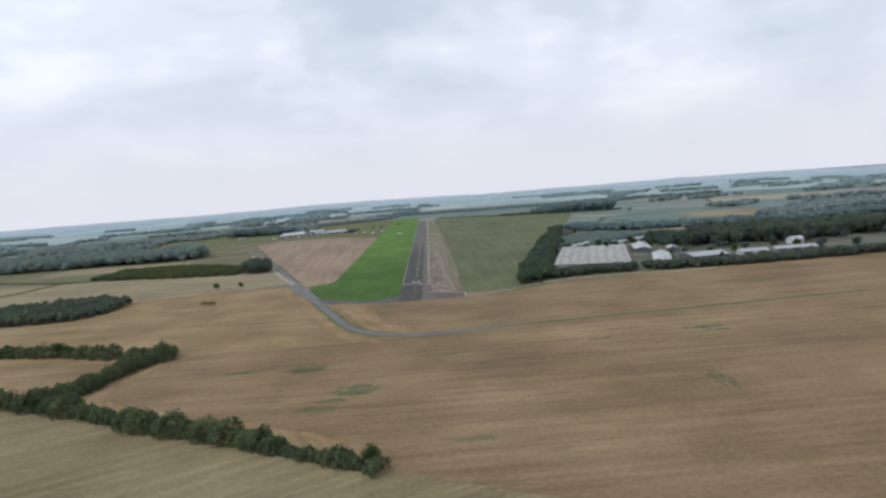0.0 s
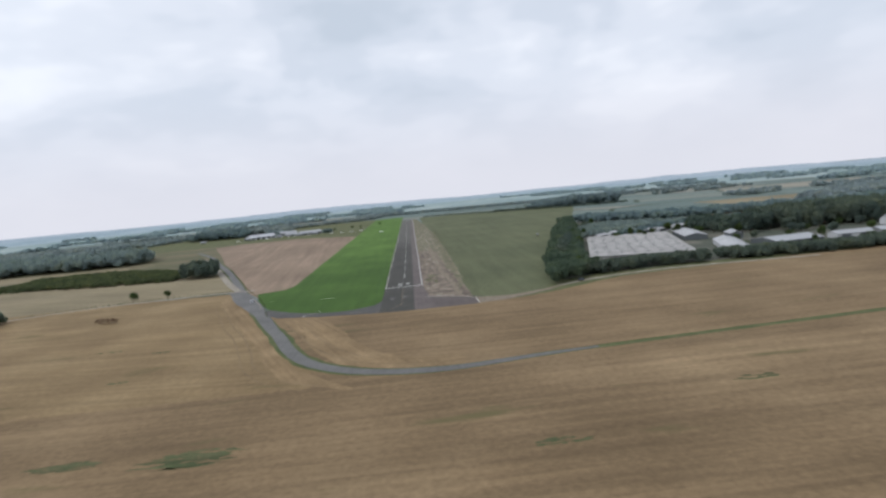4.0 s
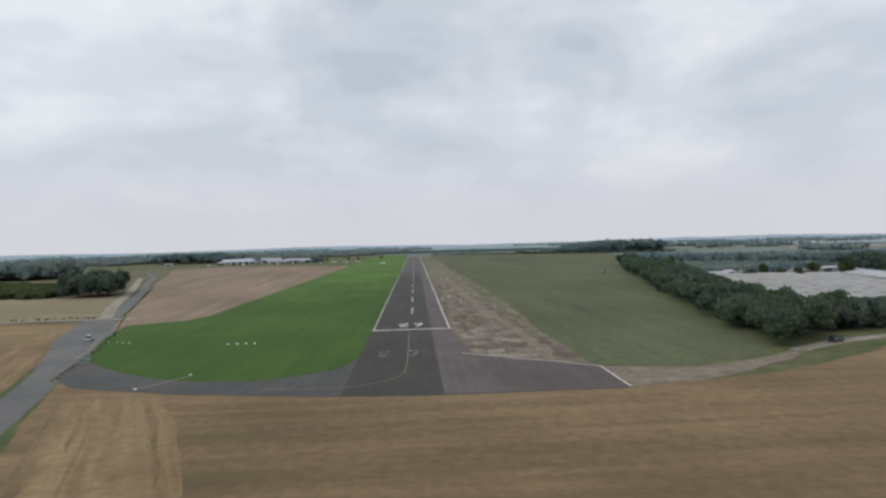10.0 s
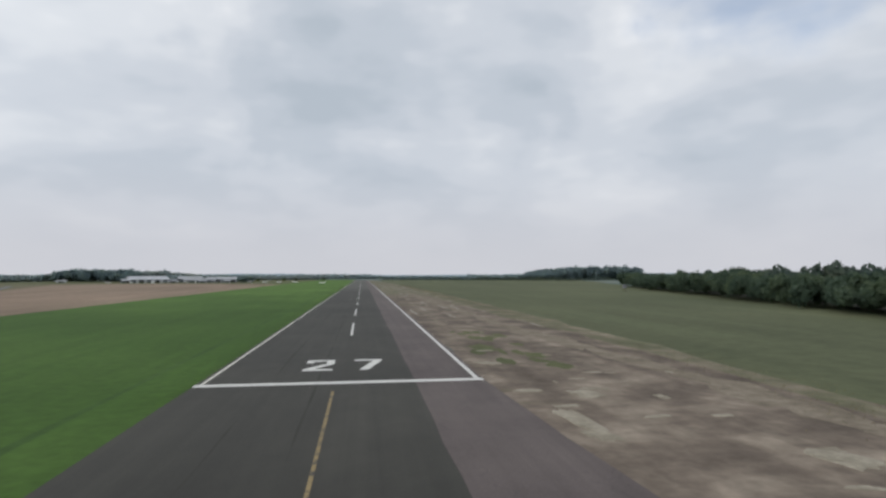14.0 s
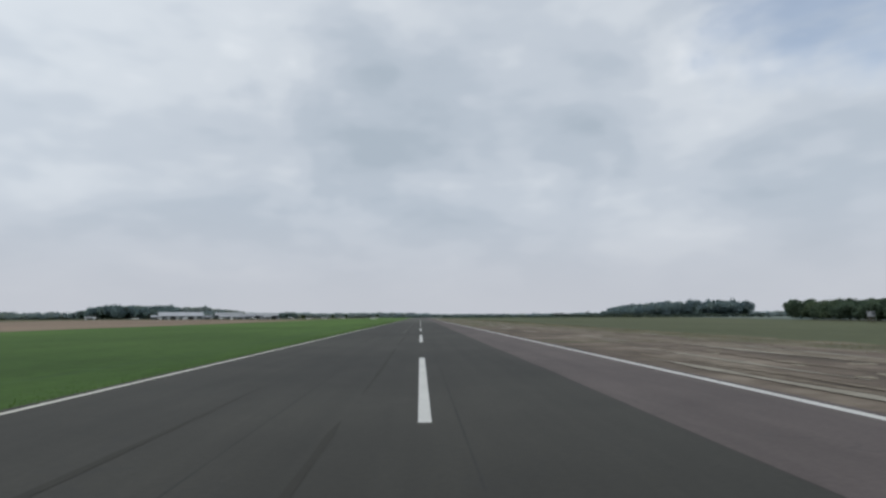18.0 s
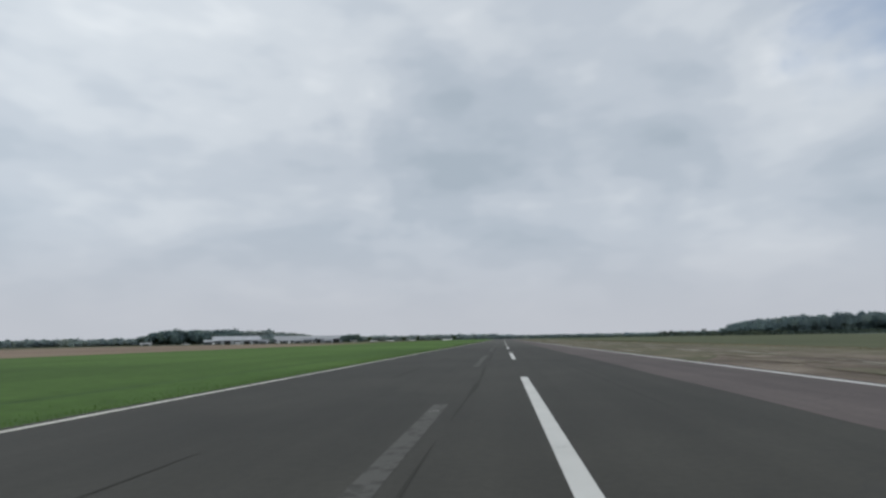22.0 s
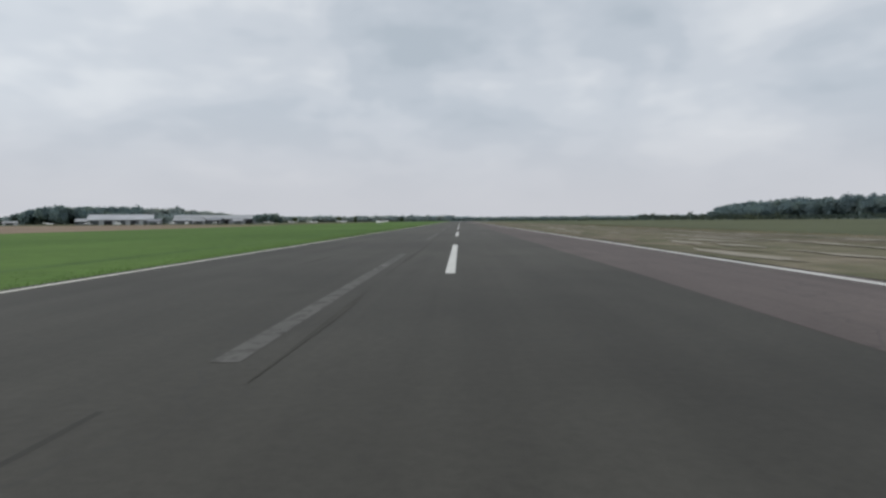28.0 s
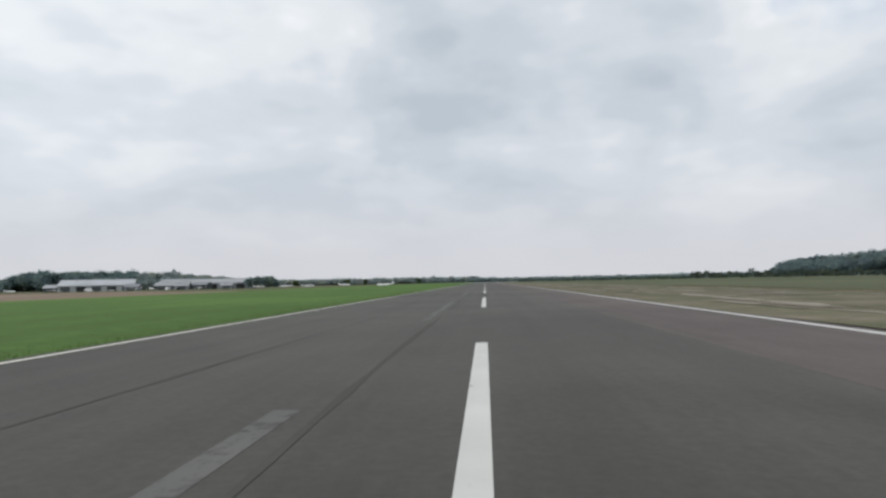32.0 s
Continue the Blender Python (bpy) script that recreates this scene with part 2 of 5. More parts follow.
M_CROP = soil("olive_crop", (0.071, 0.080, 0.042), (0.087, 0.096, 0.051), (0.108, 0.114, 0.061), 0.01, 0.4, rows=8.0, turn=90, row_gain=0.13)
M_PALEFIELD = soil("pale_field", (0.15, 0.125, 0.078), (0.19, 0.158, 0.098), (0.225, 0.19, 0.12), 0.01, 0.4, rows=6.0, turn=20, row_gain=0.2)
M_RUBBLE = soil("rough_dirt", (0.075, 0.060, 0.048), (0.140, 0.112, 0.088), (0.26, 0.218, 0.170), 0.13, 0.9, rows=3.0, turn=90, row_gain=0.28, patch=(0.095, 0.096, 0.045))
M_CONCRETE = soil("old_concrete", (0.17, 0.15, 0.12), (0.245, 0.22, 0.18), (0.32, 0.29, 0.24), 0.15, 1.2)


def tarmac(name, dark, mid, light, cracks=True, along=None):
    m, n, l, b = material(name, 0.82, 0.3)
    v = coords(n, l)
    c = ramp(n, l, tex(n, l, v, 0.05, 5, 0.6, 0.3), [(0.3, dark), (0.5, mid), (0.72, light)])
    stripes = tex(n, l, coords(n, l, (0.9, 0.012, 1)), 1.0, 4, 0.6)
    c = mix(n, l, 0.5, c, ramp(n, l, stripes, [(0.3, grey(0.75)), (0.7, grey(1.25))]), "MULTIPLY")
    blot = tex(n, l, coords(n, l, (1.0, 0.45, 1)), 0.32, 5, 0.65, 0.6)
    c = mix(n, l, 0.55, c, ramp(n, l, blot, [(0.28, grey(0.72)), (0.5, grey(1.0)), (0.74, grey(1.24))]), "MULTIPLY")
    fine = tex(n, l, v, 6.0, 5, 0.7)
    c = mix(n, l, 0.6, c, ramp(n, l, fine, [(0.3, grey(0.75)), (0.7, grey(1.25))]), "MULTIPLY")
    if cracks:
        vo = n.new("ShaderNodeTexVoronoi")
        vo.feature = "DISTANCE_TO_EDGE"
        vo.inputs["Scale"].default_value = 0.09
        warp = n.new("ShaderNodeMix")
        warp.data_type = "VECTOR"
        warp.inputs[0].default_value = 0.12
        noise_v = n.new("ShaderNodeTexNoise")
        noise_v.inputs["Scale"].default_value = 0.5
        l.new(v, noise_v.inputs["Vector"])
        l.new(v, warp.inputs[4])
        scale_v = n.new("ShaderNodeVectorMath")
        scale_v.operation = "SCALE"
        scale_v.inputs["Scale"].default_value = 30
        l.new(noise_v.outputs["Color"], scale_v.inputs[0])
        add_v = n.new("ShaderNodeVectorMath")
        l.new(v, add_v.inputs[0])
        l.new(scale_v.outputs[0], add_v.inputs[1])
        l.new(add_v.outputs[0], warp.inputs[5])
        l.new(warp.outputs[1], vo.inputs["Vector"])
        f = ramp(n, l, vo.outputs["Distance"], [(0.0, grey(0.3)), (0.006, grey(0))])
        c = mix(n, l, f, c, (0.03, 0.03, 0.03))
    if along:
        c = mix(n, l, 1.0, c, lengthwise(n, l, *along), "MULTIPLY")
    l.new(c, b.inputs["Base Color"])
    bump(n, l, b, fine, 0.25, 0.01)
    return m


# asphalt tint along y: darker up to about 290, paler from 420
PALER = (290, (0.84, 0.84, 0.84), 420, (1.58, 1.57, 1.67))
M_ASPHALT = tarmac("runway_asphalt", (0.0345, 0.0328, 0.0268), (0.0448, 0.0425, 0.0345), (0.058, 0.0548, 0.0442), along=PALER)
M_RED = tarmac("reddish_asphalt", (0.076, 0.061, 0.057), (0.092, 0.074, 0.069), (0.113, 0.092, 0.084))
M_APRON = tarmac("worn_apron", (0.047, 0.045, 0.043), (0.058, 0.056, 0.053), (0.074, 0.071, 0.066))
M_REDDARK = tarmac("worn_red_apron", (0.063, 0.051, 0.047), (0.081, 0.065, 0.059), (0.106, 0.085, 0.076))
M_ROAD = tarmac("perimeter_road", (0.088, 0.086, 0.083), (0.108, 0.105, 0.101), (0.134, 0.130, 0.123))


def paint_worn(name, col, bare, under=(0.046, 0.045, 0.041), scale=1.2, rough=0.7, along=None):
    """Road paint; bare is the share of it that has worn away."""
    m, n, l, b = material(name, rough, 0.25)
    v = coords(n, l)
    f = ramp(n, l, tex(n, l, v, scale, 6, 0.7), [(0.5 + (bare - 0.5) * 0.5 - 0.06, grey(1)), (0.5 + (bare - 0.5) * 0.5 + 0.06, grey(0))])
    c = mix(n, l, f, col, under)
    d = tex(n, l, v, 0.4, 4, 0.6)
    c = mix(n, l, 0.5, c, ramp(n, l, d, [(0.3, grey(0.8)), (0.7, grey(1.15))]), "MULTIPLY")
    if along:
        c = mix(n, l, 1.0, c, lengthwise(n, l, *along), "MULTIPLY")
    l.new(c, b.inputs["Base Color"])
    return m


M_WHITE = paint_worn("white_paint", (0.55, 0.54, 0.505), 0.14)
M_FADED = paint_worn("faded_paint", (0.100, 0.096, 0.087), 0.40, (0.055, 0.053, 0.046), 2.2, 0.85, (290, (0.94, 0.94, 0.94), 420, (1.26, 1.26, 1.32)))
M_DULLWHITE = paint_worn("dull_white_paint", (0.60, 0.575, 0.50), 0.2, (0.07, 0.075, 0.05), 2.0)
M_PATCHY = paint_worn("patchy_paint", (0.27, 0.26, 0.24), 0.6, scale=0.8)
M_YELLOW = paint_worn("yellow_paint", (0.235, 0.175, 0.082), 0.40)


def foliage(name, dark, mid, light, spread=0.3):
    m, n, l, b = material(name, 0.9, 0.1)
    g = n.new("ShaderNodeNewGeometry")
    oi = n.new("ShaderNodeObjectInfo")
    c = ramp(n, l, g.outputs["Random Per Island"], [(0.0, dark), (0.5, mid), (1.0, light)])
    c = mix(n, l, spread, c, ramp(n, l, oi.outputs["Random"], [(0.0, (0.6, 0.75, 0.7)), (0.5, (1.0, 1.0, 1.0)), (1.0, (1.5, 1.3, 0.9))]), "MULTIPLY")
    v = coords(n, l)
    c = mix(n, l, 0.6, c, ramp(n, l, tex(n, l, v, 0.07, 4, 0.6), [(0.3, (0.56, 0.62, 0.70)), (0.5, grey(1.0)), (0.7, (1.56, 1.40, 1.05))]), "MULTIPLY")
    l.new(c, b.inputs["Base Color"])
    thin = n.new("ShaderNodeBsdfTranslucent")
    l.new(mix(n, l, 1.0, c, (1.5, 1.55, 1.35), "MULTIPLY"), thin.inputs["Color"])
    both = n.new("ShaderNodeMixShader")
    both.inputs[0].default_value = 0.42
    l.new(b.outputs[0], both.inputs[1])
    l.new(thin.outputs[0], both.inputs[2])
    l.new(both.outputs[0], n["Material Output"].inputs["Surface"])
    return m


M_LEAF = foliage("leaves", (0.030, 0.048, 0.020), (0.050, 0.075, 0.030), (0.078, 0.105, 0.042))
# dark leaf green with a slight bluish lift painted in for haze
M_LEAF_DARK = foliage("dark_leaves", (0.064, 0.085, 0.078), (0.078, 0.103, 0.090), (0.097, 0.124, 0.102))
M_LEAF_BELT = foliage("belt_leaves", (0.062, 0.087, 0.064), (0.076, 0.106, 0.074), (0.095, 0.127, 0.086))
M_LEAF_HEDGE = foliage("hedge_leaves", (0.066, 0.086, 0.050), (0.080, 0.103, 0.057), (0.104, 0.128, 0.068))
# paler and bluer than real leaves: the haze is in the colour
M_LEAF_COPSE_HAZED = foliage("copse_leaves_hazed", (0.188, 0.226, 0.244), (0.201, 0.240, 0.255), (0.217, 0.254, 0.266))
M_SCRUB = foliage("scrub_leaves", (0.062, 0.078, 0.040), (0.080, 0.094, 0.048), (0.105, 0.112, 0.060))
M_BROWNBUSH = foliage("brown_growth", (0.075, 0.045, 0.032), (0.105, 0.066, 0.044), (0.13, 0.088, 0.058))
# far and distant leaves also carry painted haze, strongest in the distant ones
M_LEAF_FAR_HAZED = foliage("far_leaves_hazed", (0.139, 0.185, 0.202), (0.151, 0.198, 0.213), (0.165, 0.211, 0.224))
M_DISTANT_HAZED = foliage("distant_woods_hazed", (0.224, 0.289, 0.321), (0.244, 0.311, 0.340), (0.270, 0.333, 0.359))


def plain(name, col, rough=0.6, spec=0.3, metal=0.0, var=0.25, scale=0.5):
    m, n, l, b = material(name, rough, spec, metal)
    v = coords(n, l)
    c = mix(n, l, var, col, ramp(n, l, tex(n, l, v, scale, 5, 0.65), [(0.3, grey(0.5)), (0.7, grey(1.4))]), "MULTIPLY")
    l.new(c, b.inputs["Base Color"])
    return m


M_BARK = plain("bark", (0.09, 0.07, 0.05), 0.95, 0.1)
M_SHEETWHITE = plain("white_sheet_roof", (0.36, 0.365, 0.37), 0.5, var=0.5, scale=0.15)
M_SHEETGREY = plain("grey_sheet", (0.30, 0.31, 0.32), 0.55)
M_DARKWALL = plain("dark_cladding", (0.075, 0.085, 0.09), 0.7)
M_GLASSROOF = plain("glasshouse_roof", (0.27, 0.262, 0.25), 0.4, 0.35, var=0.6, scale=0.10)
M_GREYWALL2 = plain("grey_boarding", (0.17, 0.175, 0.18), 0.7)
# near-black, for a propeller and for panels in place of unlit openings
M_VOID = plain("dark_opening", (0.02, 0.022, 0.025), 0.6)
M_CARPAINT = plain("white_car_paint", (0.75, 0.75, 0.75), 0.25, 0.5, var=0.05)
M_GLASS = plain("dark_glass", (0.02, 0.025, 0.03), 0.08, 0.6, var=0.05)
M_RUBBER = plain("tyre_rubber", (0.02, 0.02, 0.02), 0.9)
M_PLANEWHITE = plain("white_aircraft_paint", (0.78, 0.78, 0.77), 0.3, 0.5, var=0.05)


# ---- builders ----
def link(name, bm, mat, parent=None, label=""):
    me = bpy.data.meshes.new(name)
    bm.to_mesh(me)
    bm.free()
    for m in mat if isinstance(mat, (list, tuple)) else [mat]:
        me.materials.append(m)
    ob = new(name, me)
    ob.parent = parent
    if label:
        ob["label"] = label
    return ob


def part(name, bm, mat, parent, label=""):
    return link(name, bm, mat, parent, label)


def holder(name, m, label, category, group="", kind=""):
    e = new(name)
    e.matrix_world = m
    return tagged(e, label, category, group, kind)


def spline(points, step=6.0):
    """A smooth line of points about step metres apart through the given ones."""
    p = [Vector(q).to_2d() if len(q) == 3 else Vector(q) for q in points]
    p = [p[0] * 2 - p[1]] + p + [p[-1] * 2 - p[-2]]
    res = []
    for i in range(1, len(p) - 2):
        k = max(1, int((p[i + 1] - p[i]).length / step))
        for j in range(k):
            t = j / k
            a, b, c, d = p[i - 1], p[i], p[i + 1], p[i + 2]
            res.append(0.5 * (2 * b + (c - a) * t + (2 * a - 5 * b + 4 * c - d) * t * t + (3 * b - a - 3 * c + d) * t ** 3))
    return res + [p[-2]]


def sheet(name, outline, z, mat, label, category, rag=0.0, kind="structure", step=8.0, parent=None):
    """A flat piece of ground with the given outline; rag roughens its edge."""
    pts = []
    for i, a in enumerate(outline):
        a, b = Vector(a), Vector(outline[(i + 1) % len(outline)])
        k = max(1, min(200, int((b - a).length / step))) if rag else 1
        for j in range(k):
            q = a.lerp(b, j / k)
            if rag:
                q = q + rag * Vector((noise.noise((q.x * 0.11, q.y * 0.11, z)), noise.noise((q.x * 0.11, q.y * 0.11, z + 7))))
            pts.append(q)
    bm = bmesh.new()
    bm.faces.new([bm.verts.new((q.x, q.y, z)) for q in pts])
    bm.normal_update()
    bmesh.ops.triangulate(bm, faces=bm.faces)
    bmesh.ops.recalc_face_normals(bm, faces=bm.faces)
    for f in bm.faces:
        if f.normal.z < 0:
            f.normal_flip()
    ob = link(name, bm, mat, parent)
    return tagged(ob, label, category, "", kind) if label else ob


def ribbon_bm(points, width, z, bm=None, widths=None):
    bm = bm or bmesh.new()
    rows = []
    for i, p in enumerate(points):
        a, b = points[max(0, i - 1)], points[min(len(points) - 1, i + 1)]
        d = (Vector(b) - Vector(a)).normalized()
        s = Vector((-d.y, d.x)) * (widths[i] if widths else width) / 2
        rows.append((bm.verts.new((p[0] + s.x, p[1] + s.y, z)), bm.verts.new((p[0] - s.x, p[1] - s.y, z))))
    for (a, b), (c, d) in zip(rows, rows[1:]):
        bm.faces.new((a, b, d, c))
    bm.normal_update()
    for f in bm.faces:
        if f.normal.z < 0:
            f.normal_flip()
    return bm


def ribbon(name, points, width, z, mat, label, category, widths=None, parent=None):
    ob = link(name, ribbon_bm(points, width, z, None, widths), mat, parent)
    return tagged(ob, label, category, "", "structure") if label else ob


def rect_bm(x0, x1, y0, y1, z, bm=None):
    bm = bm or bmesh.new()
    bm.faces.new([bm.verts.new(v) for v in ((x0, y0, z), (x1, y0, z), (x1, y1, z), (x0, y1, z))])
    return bm


def box_bm(x0, x1, y0, y1, z0, z1, bm=None, bevel=0.0):
    bm = bm or bmesh.new()
    r = bmesh.ops.create_cube(bm, size=1.0)
    for v in r["verts"]:
        v.co = Vector(((x0 + x1) / 2 + v.co.x * (x1 - x0), (y0 + y1) / 2 + v.co.y * (y1 - y0), (z0 + z1) / 2 + v.co.z * (z1 - z0)))
    if bevel:
        bmesh.ops.bevel(bm, geom=list({e for v in r["verts"] for e in v.link_edges}), offset=bevel, segments=2, affect="EDGES")
    return bm


def cards(centres, normals, sizes, rng):
    """Leaf clumps: ragged four-cornered scraps at the centres, facing roughly along the normals."""
    k = len(centres)
    n = normals + rng.normal(0, 0.55, (k, 3))
    n /= np.linalg.norm(n, axis=1, keepdims=True) + 1e-9
    a = np.cross(n, rng.normal(0, 1, (k, 3)))
    a /= np.linalg.norm(a, axis=1, keepdims=True) + 1e-9
    b = np.cross(n, a)
    s = sizes[:, None]
    v = np.empty((k, 4, 3))
    for i, (u, w) in enumerate(((-1, -1), (1, -1), (1, 1), (-1, 1))):
        v[:, i] = centres + a * s * u * rng.uniform(0.3, 0.75, (k, 1)) + b * s * w * rng.uniform(0.3, 0.75, (k, 1)) + n * s * rng.uniform(-0.2, 0.2, (k, 1))
    return v


def cards_mesh(name, v, mat):
    k = len(v)
    me = bpy.data.meshes.new(name)
    me.vertices.add(4 * k)
    me.vertices.foreach_set("co", v.reshape(-1).astype(np.float32))
    me.loops.add(4 * k)
    me.loops.foreach_set("vertex_index", np.arange(4 * k, dtype=np.int32))
    me.polygons.add(k)
    me.polygons.foreach_set("loop_start", np.arange(0, 4 * k, 4, dtype=np.int32))
    me.update(calc_edges=True)
    me.materials.append(mat)
    return me


def crown_points(rng, height, spread, count, base=0.25, lobes=9):
    """Places and outward ways of leaf clumps over a crown of several rounded lobes."""
    c = np.empty((0, 3))
    nn = np.empty((0, 3))
    top = height * (1 - base) / 2
    mid = height * base + top
    for i in range(lobes):
        ang, lift = rng.uniform(0, 6.283), rng.uniform(-0.65, 0.75)
        r = spread * 0.55 * math.sqrt(max(0.05, 1 - lift * lift))
        off = np.array([r * math.cos(ang), r * math.sin(ang), mid + top * 0.62 * lift]) if i else np.array([0, 0, mid + top * 0.25])
        d = rng.normal(0, 1, (count // lobes, 3))
        d /= np.linalg.norm(d, axis=1, keepdims=True)
        rad = np.array([spread * 0.5, spread * 0.5, top * 0.52]) * rng.uniform(0.75, 1.15)
        depth = rng.uniform(0.72, 1.05, (len(d), 1))
        c = np.vstack([c, off + d * rad * depth])
        way = d.copy()
        way[:, 2] = np.where(d[:, 2] < 0, d[:, 2] * -0.25, d[:, 2] * 0.8)
        nn = np.vstack([nn, way])
    return c, nn


def trunk_bm(height, girth, rng):
    bm = bmesh.new()

    def limb(a, b, r0, r1, seg=6):
        d = (b - a).normalized()
        u = d.cross(Vector((0.3, 0.9, 0.2))).normalized()
        w = d.cross(u)
        rings = []
        for q, r in ((a, r0), (a.lerp(b, 0.5) + u * r0 * 0.4, (r0 + r1) / 2), (b, r1)):
            rings.append([bm.verts.new(q + (u * math.cos(t) + w * math.sin(t)) * r) for t in (2 * math.pi * i / seg for i in range(seg))])
        for p, q in zip(rings, rings[1:]):
            for i in range(seg):
                bm.faces.new((p[i], p[(i + 1) % seg], q[(i + 1) % seg], q[i]))

    limb(Vector((0, 0, -0.3)), Vector((0, 0, height * 0.55)), girth, girth * 0.55)
    for i in range(5):
        t = rng.uniform(0, 6.28)
        s = Vector((0, 0, height * rng.uniform(0.25, 0.5)))
        limb(s, s + Vector((math.cos(t), math.sin(t), 1.1)) * height * 0.22, girth * 0.4, girth * 0.12, 5)
    return bm




def tree_kind(height, spread, count, mat, seed):
    rng = np.random.default_rng(seed)
    root = link("tree", trunk_bm(height, height * 0.022, rng), M_BARK)
    root.name = "tree"
    c, nn = crown_points(rng, height, spread, count, 0.08)
    crown = new("crown", cards_mesh("crown", cards(c, nn, rng.uniform(0.5, 1.0, len(c)) * height * 0.085, rng), mat))
    crown.parent = root
    return root


# ---- ground ----
ground_bm = bmesh.new()
RINGS = [0, 150, 400, 900, 1600, 2400, 3200, 4200, 5400]
rings = []
for r in RINGS[1:]:
    ring = []
    for i in range(96):
        t = 2 * math.pi * i / 96
        p = Vector((r * math.cos(t), 100 + r * math.sin(t), -0.085))
        ring.append(ground_bm.verts.new(p))
    rings.append(ring)
ground_bm.faces.new(rings[0])
for a, b in zip(rings, rings[1:]):
    for i in range(96):
        ground_bm.faces.new((a[i], b[i], b[(i + 1) % 96], a[(i + 1) % 96]))
m, n, l, b = material("farmland", 0.95, 0.1)
v = coords(n, l, (1, 1.6, 1), 12)
cell = n.new("ShaderNodeTexVoronoi")
cell.inputs["Scale"].default_value = 0.0036
cell.inputs["Randomness"].default_value = 0.85
l.new(v, cell.inputs["Vector"])
pick = n.new("ShaderNodeSeparateColor")
l.new(cell.outputs["Color"], pick.inputs[0])
# field tones, raised and blued so that haze lies in the colour
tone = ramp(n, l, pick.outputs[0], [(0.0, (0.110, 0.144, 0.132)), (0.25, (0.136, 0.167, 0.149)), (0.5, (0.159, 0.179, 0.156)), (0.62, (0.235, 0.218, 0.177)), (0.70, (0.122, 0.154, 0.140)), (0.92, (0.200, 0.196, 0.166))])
n.get(tone.node.name).color_ramp.interpolation = "CONSTANT"
tone = mix(n, l, 0.5, tone, ramp(n, l, tex(n, l, coords(n, l), 0.01, 5, 0.6), [(0.3, grey(0.7)), (0.7, grey(1.3))]), "MULTIPLY")
edge = n.new("ShaderNodeTexVoronoi")
edge.feature = "DISTANCE_TO_EDGE"
edge.inputs["Scale"].default_value = 0.0036
edge.inputs["Randomness"].default_value = 0.85
l.new(v, edge.inputs["Vector"])
tone = mix(n, l, ramp(n, l, edge.outputs["Distance"], [(0.012, grey(1)), (0.02, grey(0))]), tone, (0.045, 0.062, 0.04))
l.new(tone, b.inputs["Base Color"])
M_FARM_HAZED = m
tagged(link("ground", ground_bm, M_FARM_HAZED), "wide flat farmland of pale and green fields", "ground", "", "structure")

# ---- fields round the airfield ----
sheet("field_stubble_south", [(-420, -620), (600, -620), (600, -20), (300, -32), (166, -41), (131, -46), (98, -64.5), (82, -73), (68, -77.5), (55, -80.5), (40, -83), (10, -82.7), (-16, -81), (-47, -75), (-70, -66), (-84, -50), (-70, -88), (-48, -145), (-420, -145)], -0.05, M_STUBBLE, "harvested golden stubble field before the runway", "field", 1.5)
sheet("field_stubble_far_side", [(-420, -175), (-330, -200), (-215, -252), (-188, -272), (-144, -292), (-105, -315), (-48, -340), (-4, -365), (40, -388), (140, -430), (150, -620), (-420, -620)], -0.0465, M_STUBBLE_OLIVE, "older olive-brown stubble beyond the near hedgerow", "field", 1.0)
sheet("field_stubble_west", [(-330, -200), (-160, -200), (-30, -200), (-34, -176), (-48, -148), (-71, -88), (-86, -48), (-101, -14), (-122, 50), (-215, 52), (-290, 45), (-320, -30)], -0.044, M_STUBBLE_L, "stubble field with faint machine tracks beside the road", "field", 1.5)
HEAD_L = spline([(-20, -206), (-42, -192), (-58, -170), (-68, -140), (-80, -108), (-92, -82), (-104, -50), (-118, -14), (-124, 14)], 5)
M_TRACKDARK = soil("track_stubble", (0.115, 0.084, 0.048), (0.165, 0.119, 0.068), (0.205, 0.150, 0.087), 0.05, 0.6)
track_rng = random.Random(33)


def tracks(name, line, offsets, label):
    """Strips left by machines that turned along the edge of the field."""
    for off, wide, mat in offsets:
        pts = []
        for i, p in enumerate(line):
            a, b = line[max(0, i - 1)], line[min(len(line) - 1, i + 1)]
            d = (b - a).normalized()
            pts.append(p + Vector((-d.y, d.x)) * (off + 0.5 * noise.noise((i * 0.21, off, 2.0))))
        cut0, cut1 = track_rng.randrange(0, 4), len(pts) - track_rng.randrange(0, 4)
        pts = pts[cut0:cut1]
        ws = [wide * (0.35 + 0.65 * math.sin(math.pi * (k + 0.5) / len(pts)) ** 0.5) * (1 + 0.35 * noise.noise((k * 0.4, off, 9.0))) for k in range(len(pts))]
        ribbon(name, pts, wide, -0.040 + 0.0004 * off, mat, label, "field", ws)


HEAD_BAND = spline([(-16, -206), (-34, -190), (-45, -174), (-61, -132), (-75, -100), (-88, -68), (-103, -32), (-118, 0), (-126, 26)], 5)
ribbon("field_headland_band", HEAD_BAND, 8, -0.0425, M_HEADLAND, "pale orange headland of the stubble along the road", "field", [8.5 * (1 + 0.4 * noise.noise((k * 0.33, 4.0, 1.0))) * min(1.0, 0.3 + 0.2 * k, 0.25 + 0.12 * (len(HEAD_BAND) - k)) for k in range(len(HEAD_BAND))])
tracks("field_headland", HEAD_L, [(-2.2, 0.7, M_TRACKDARK), (2.6, 0.6, M_TRACKDARK)], "pale machine tracks along the edge of the stubble")
CORNER = spline([(24, -187), (4, -185), (-14, -172), (-28, -148), (-37, -122), (-47, -98), (-58, -76)], 4)
